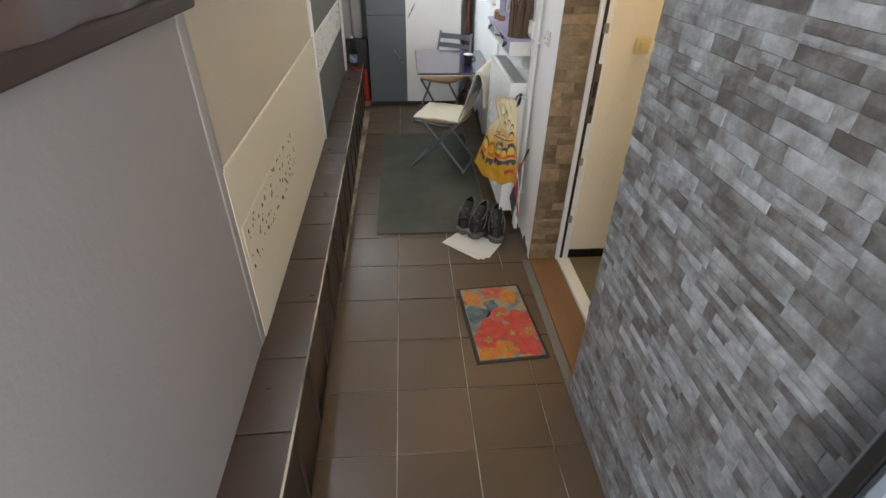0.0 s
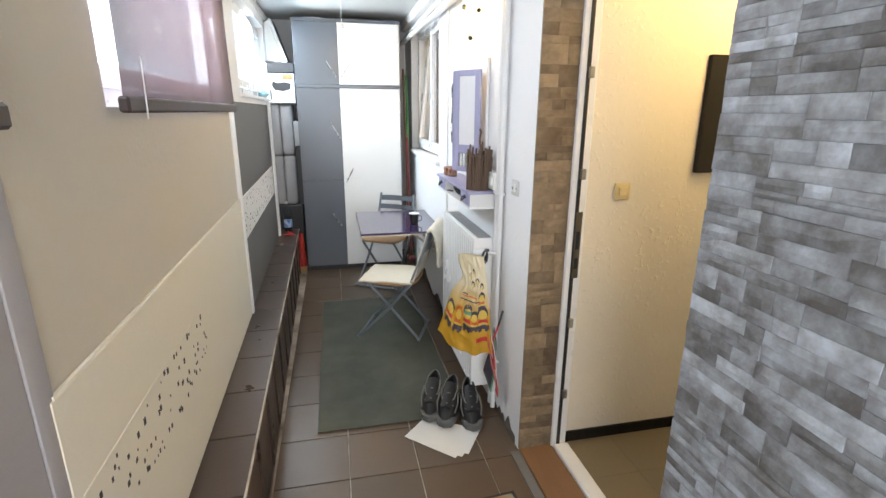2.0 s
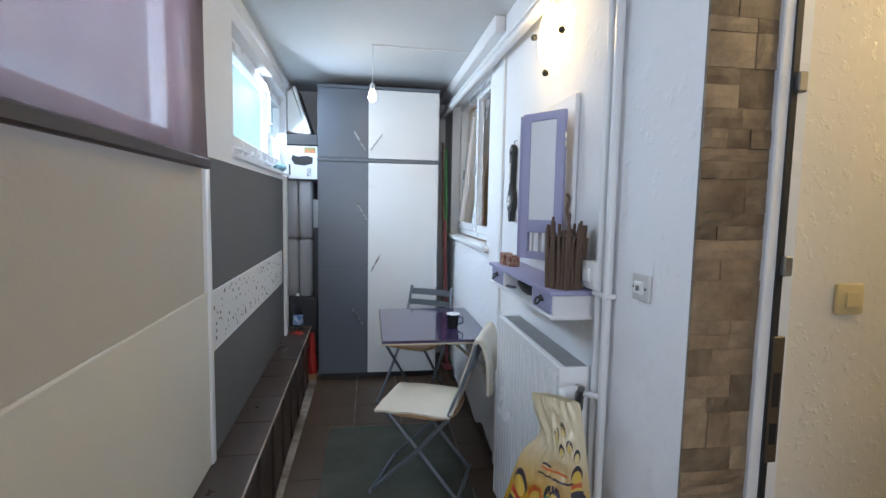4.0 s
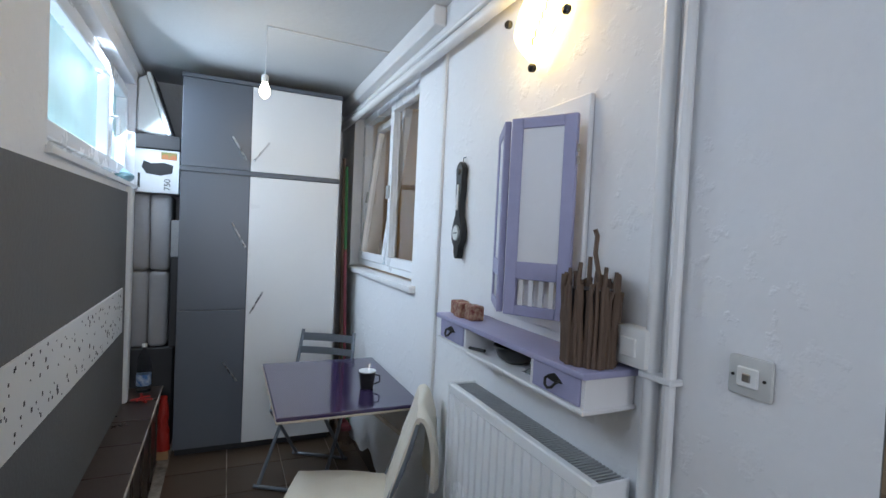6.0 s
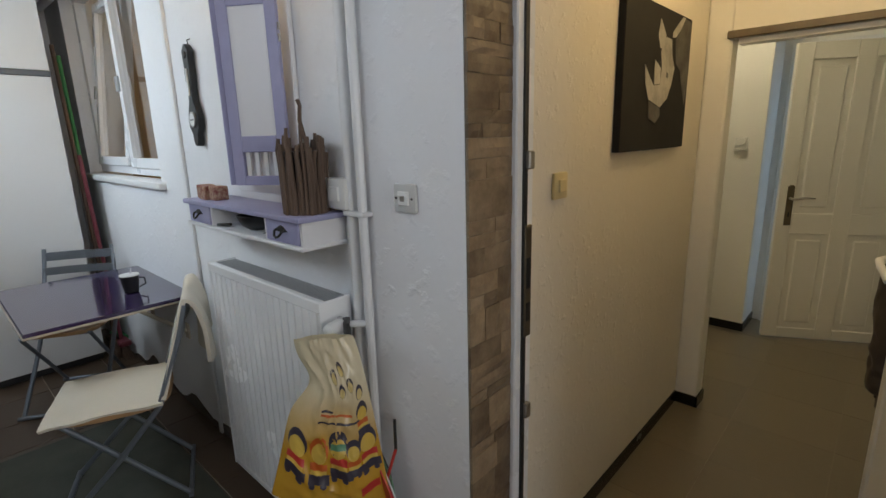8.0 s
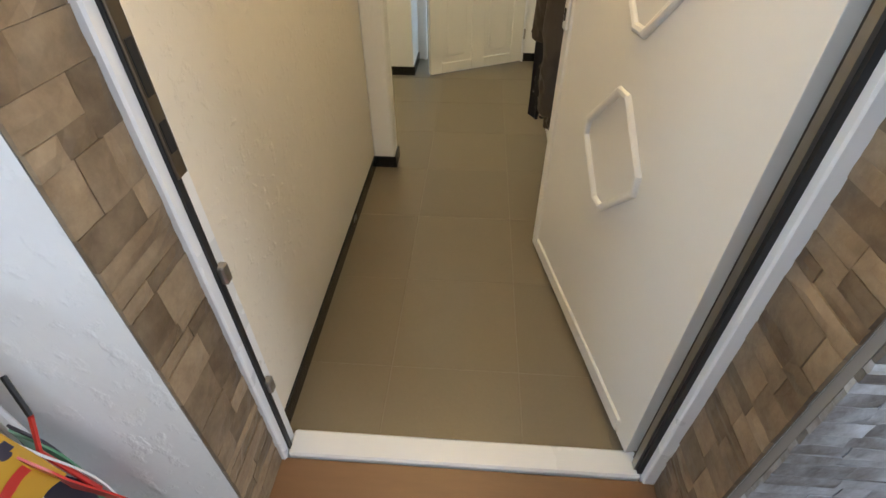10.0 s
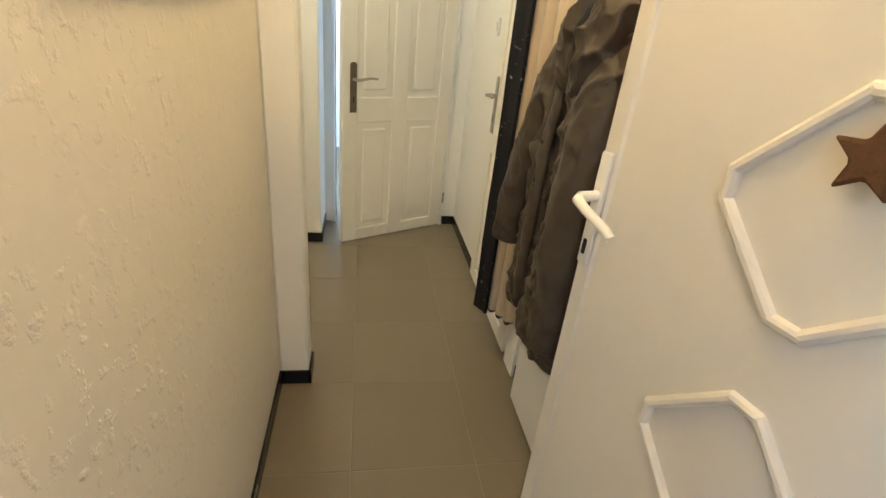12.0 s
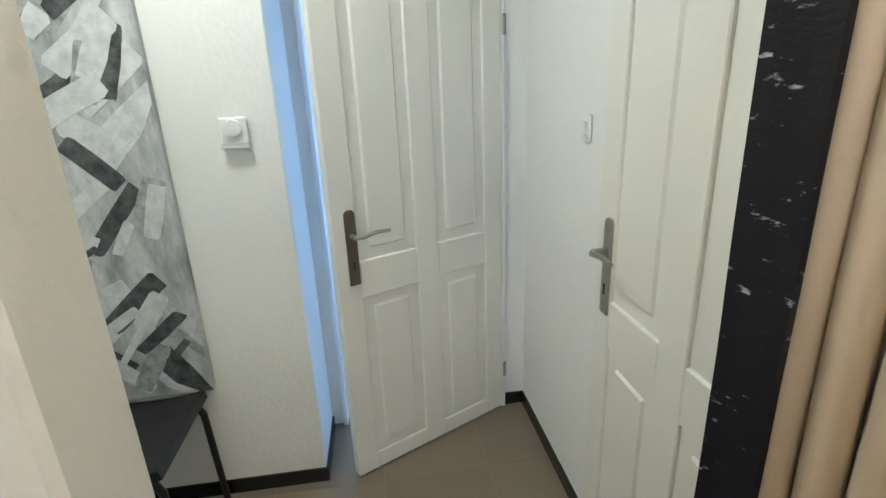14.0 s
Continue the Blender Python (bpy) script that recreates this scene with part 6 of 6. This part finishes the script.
solid("coat_hanger", bar([(2.55, 2.875, 1.665), (2.55, 2.88, 1.62), (2.556, 2.895, 1.50), (2.556, 2.905, 1.39)], 0.003, 6), METAL, "thin metal hook holding the coat", "hanger")
solid("jacket_hanger", bar([(2.27, 2.875, 1.665), (2.29, 2.875, 1.55), (2.31, 2.868, 1.33)], 0.003, 6), DARK_METAL, "thin black hook holding the jacket", "hanger")
cab = thing("low_shoe_cabinet", pose(2.34, 2.817, 0), "low white shoe cabinet under the hanging coats", "cabinet")
part("cabinet_body", boxed(-0.34, 0.46, 0.0, 0.045, 0.0, 0.36, bevel=0.004), WHITE_WOOD, cab)
part("cabinet_door", boxed(0.02, 0.45, 0.045, 0.058, 0.02, 0.352, bevel=0.003), WHITE_WOOD, cab)
part("knob", lathe([(0.008, 0), (0.013, 0.008), (0.011, 0.016)], 12), PLY, cab, at=pose(0.42, 0.058, 0.325, -90, 0, 0))

# skirting
bm = bmesh.new()
box(bm, 1.45, 2.92, 3.737, 3.745, 0.0, 0.058)
structure("baseboard_hall_left", bm, BASE_BLACK, "black skirting along the cream hall wall", "skirting")
bm = bmesh.new()
box(bm, 2.912, 2.920, 3.636, 3.745, 0.0, 0.058)
box(bm, 2.912, 3.03, 3.630, 3.640, 0.0, 0.058)
structure("baseboard_pier", bm, BASE_BLACK, "black skirting round the pier", "skirting")
bm = bmesh.new()
box(bm, 4.162, 4.170, 3.687, 4.70, 0.0, 0.058)
box(bm, 4.162, 4.478, 3.679, 3.687, 0.0, 0.058)
box(bm, 4.492, 4.50, 2.823, 2.905, 0.0, 0.058)
structure("baseboard_hall_end", bm, BASE_BLACK, "black skirting at the hall's end wall", "skirting")
bm = bmesh.new()
box(bm, 3.80, 4.50, 2.815, 2.823, 0.0, 0.058)
box(bm, 2.66, 3.055, 2.815, 2.823, 0.0, 0.058)
structure("baseboard_hall_right", bm, BASE_BLACK, "black skirting along the smooth hall wall", "skirting")
structure("trim_opening", boxed(2.905, 2.922, 2.815, 3.66, 1.79, 1.822, bevel=0.004), BRONZE, "gold-brown trim above the hall opening", "trim")


# worn plaster at the foot of the corridor wall
PEEL = material("bare_brown_plaster", (0.10, 0.08, 0.065), 0.95, vary=0.5, scale=14, fine=80, bump=0.003, bump_scale=60)


def peeled(y0, y1, top, seed):
    n = 26
    pts = [(y0, 0.002)]
    for k in range(n + 1):
        f = k / n
        pts.append((y0 + (y1 - y0) * f, max(0.012, top * (0.45 + 0.9 * noise.noise(Vector((f * 9, seed, 0.5)))) * math.sin(math.pi * min(1, max(0.05, f))) ** 0.4)))
    pts.append((y1, 0.002))
    structure("peeled_plaster", prism(pts, "x", 1.196, 1.2015), PEEL, "bare brown patch of peeled plaster at the wall foot", "wall")


peeled(3.78, 4.22, 0.10, 1.3)
peeled(4.98, 6.7, 0.16, 4.1)

# ---- pieces: tiles and cladding stones ----


def piece_mesh(name, dx, dy, dz, mat, bevel=0.0):
    """A small slab with softened upper edges, base corner at the origin."""
    bm = bmesh.new()
    b = bevel
    low = [(0, 0, 0), (dx, 0, 0), (dx, dy, 0), (0, dy, 0)]
    mid = [(0, 0, dz - b), (dx, 0, dz - b), (dx, dy, dz - b), (0, dy, dz - b)]
    top = [(b, b, dz), (dx - b, b, dz), (dx - b, dy - b, dz), (b, dy - b, dz)]
    rings = [[bm.verts.new(p) for p in ring] for ring in (low, mid, top)]
    for r, q in zip(rings, rings[1:]):
        for k in range(4):
            bm.faces.new((r[k], r[(k + 1) % 4], q[(k + 1) % 4], q[k]))
    bm.faces.new(rings[2])
    return mesh_of(name, bm, mat, smooth=False)


def lay(name, data, parent, m):
    ob = new(name, data)
    ob.parent = parent
    ob.matrix_basis = m
    return ob


corridor = bpy.data.objects["floor_corridor"]
PITCH, JOINT = 0.3175, 0.005
Y0 = 2.428 - 3 * PITCH
cols = [(0.055, 0.387), (0.387, 0.7045), (0.7045, 1.022), (1.022, 1.157)]
for a, b in cols:
    data = piece_mesh("floor_tile", b - a - JOINT, PITCH - JOINT, 0.009, FLOOR_TILE, 0.0012)
    for k in range(19):
        lay("floor_tile", data, corridor, pose(a + JOINT / 2, Y0 + k * PITCH + JOINT / 2, -0.009, 0, 0, 0))
data = piece_mesh("floor_tile", 0.06, PITCH - JOINT, 0.009, FLOOR_TILE, 0.0012)
for k in range(7, 19):
    lay("floor_tile", data, corridor, pose(1.148, Y0 + k * PITCH + JOINT / 2, -0.0095))

# tiled ledge along the outer wall
ledge = new("ledge", mesh_of("ledge", boxed(-0.02, 0.178, -1.15, 4.35, -0.1, 0.398), GROUT))
ledge.matrix_basis = LEFT
tagged(ledge, "dark brown tiled ledge along the foot of the wall", "ledge", kind="structure")
top_tile = piece_mesh("ledge_tile", 0.192, PITCH - 0.007, 0.010, LEDGE_TILE, 0.0015)
front_tile = piece_mesh("ledge_tile", 0.398, PITCH - 0.007, 0.010, LEDGE_TILE, 0.0015)
for k in range(17):
    y = -1.07 + k * PITCH
    lay("ledge_tile", top_tile, ledge, pose(-0.004, y, 0.398))
    lay("ledge_tile", front_tile, ledge, pose(0.188, y + 0.012, 0.0, 0, -90, 0))
edge = bar([(0.1875, -1.1, 0.4055), (0.1875, 4.34, 0.4055)], 0.005, 6)
part("edge_trim", edge, GROUT, ledge, "pale edge line of the ledge")

# hall tiles
hall = bpy.data.objects["floor_hall"]
HP = 0.405
ty = [2.815, 3.066, 3.472, 3.877, 4.282, 4.70]
for a, b in zip(ty, ty[1:]):
    data = piece_mesh("hall_tile", HP - 0.003, b - a - 0.003, 0.006, HALL_TILE, 0.0008)
    for k in range(8):
        x = 1.45 + 0.245 + (k - 1) * HP
        if x < 1.45:
            continue
        if a > 3.6 and x < 2.8:
            continue
        lay("hall_tile", data, hall, pose(x, a + 0.0015, -0.006))
    lay("hall_tile", piece_mesh("hall_tile", 0.242, b - a - 0.003, 0.006, HALL_TILE, 0.0008), hall, pose(1.452, a + 0.0015, -0.006)) if a < 3.6 else None

# split-stone cladding


def stone_mesh(length, height, depth, mat, seed):
    """A split stone: uneven face; lies in local x (length), z (height), face towards -y."""
    bm = bmesh.new()
    r = random.Random(seed)
    nx = 3
    rows = []
    for j in range(3):
        row = []
        for i in range(nx + 1):
            e = 0.0025 if (i in (0, nx) or j in (0, 2)) else 0.0
            row.append(bm.verts.new((length * i / nx, -depth + e + r.uniform(-0.0012, 0.0012), height * j / 2)))
        rows.append(row)
    back = [bm.verts.new((x, 0, z)) for x, z in ((0, 0), (length, 0), (length, height), (0, height))]
    for j in range(2):
        for i in range(nx):
            bm.faces.new((rows[j][i], rows[j][i + 1], rows[j + 1][i + 1], rows[j + 1][i]))
    bm.faces.new([back[0], back[1], *reversed(rows[0])])
    bm.faces.new([back[2], back[3], *rows[2]])
    bm.faces.new([back[3], back[0], rows[0][0], rows[1][0], rows[2][0]])
    bm.faces.new([back[1], back[2], rows[2][nx], rows[1][nx], rows[0][nx]])
    return mesh_of("stone", bm, mat, smooth=False)


def clad(parent, m, width, height, mat, lengths, course, seed, depth=(0.010, 0.022), joined_below=0.0, layers=(2, 2, 3, 2)):
    """Courses of mixed stones: each stretch of a course is split into two or three uneven layers."""
    r = random.Random(seed)
    rest = bmesh.new()
    z = 0.0
    while z < height - 0.015:
        h = min(r.uniform(*course), height - z)
        if height - z - h < 0.02:
            h = height - z
        x = 0.0
        while x < width - 0.01:
            run = min(r.uniform(1.2, 2.6) * r.choice(lengths), width - x)
            if width - x - run < 0.05:
                run = width - x
            n = r.choice(layers) if h > 0.05 else r.choice((1, 2, 1))
            cuts = [0.0] + [h * (k + r.uniform(-0.22, 0.22)) / n for k in range(1, n)] + [h]
            for lo, hi in zip(cuts, cuts[1:]):
                sx = 0.0
                while sx < run - 0.002:
                    l = r.choice(lengths) * r.uniform(0.8, 1.15)
                    if run - sx - l < 0.035:
                        l = run - sx
                    data = stone_mesh(l - 0.0008, hi - lo - 0.0008, r.uniform(*depth), mat, r.randrange(10 ** 6))
                    at = m @ pose(x + sx, -r.uniform(0, 0.0022), z + lo)
                    if z < joined_below:
                        data.transform(at)
                        rest.from_mesh(data)
                    else:
                        lay("stone", data, parent, at)
                    sx += l
            x += run
        z += h
    if joined_below:
        tagged(part("lower_stones", rest, mat, parent), kind="stuff")


bed = new("cladding_wall", mesh_of("cladding_wall", boxed(1.182, 1.1995, 1.66, 2.722, 0.0, 1.835), STONE_BED))
tagged(bed, "grey split-stone cladding beside the hall door", "stone cladding", kind="structure")
clad(bed, pose(1.182, 2.722, 0.004, 0, 0, -90), 1.06, 1.83, STONE_GREY, (0.06, 0.09, 0.12, 0.16, 0.20), (0.055, 0.082), 1, (0.010, 0.013), 0.60)
for nm, y, ang, x0 in (("cladding_reveal_far", 3.734, 0, 1.20), ("cladding_reveal_near", 2.722, 180, 1.366)):
    rv = new(nm, mesh_of(nm, boxed(1.20, 1.366, y, y + 0.001, 0.008, 2.36), STONE_BED))
    tagged(rv, "brown split-stone lining of the door recess", "stone cladding", kind="structure")
    clad(rv, pose(x0, y, 0.008, 0, 0, ang), 0.166, 2.35, STONE_BROWN, (0.06, 0.085, 0.11, 0.166), (0.060, 0.095), 5 if ang else 3, (0.0088, 0.0104), 0.0, (1, 2, 2, 1))
rv = new("cladding_lintel", mesh_of("cladding_lintel", boxed(1.3655, 1.3695, 2.735, 3.705, 2.087, 2.36), STONE_BED))
tagged(rv, "brown split stone above the hall door", "stone cladding", kind="structure")
clad(rv, pose(1.3655, 3.705, 2.088, 0, 0, -90), 0.97, 0.27, STONE_BROWN, (0.10, 0.15, 0.20), (0.07, 0.10), 8, (0.006, 0.014))
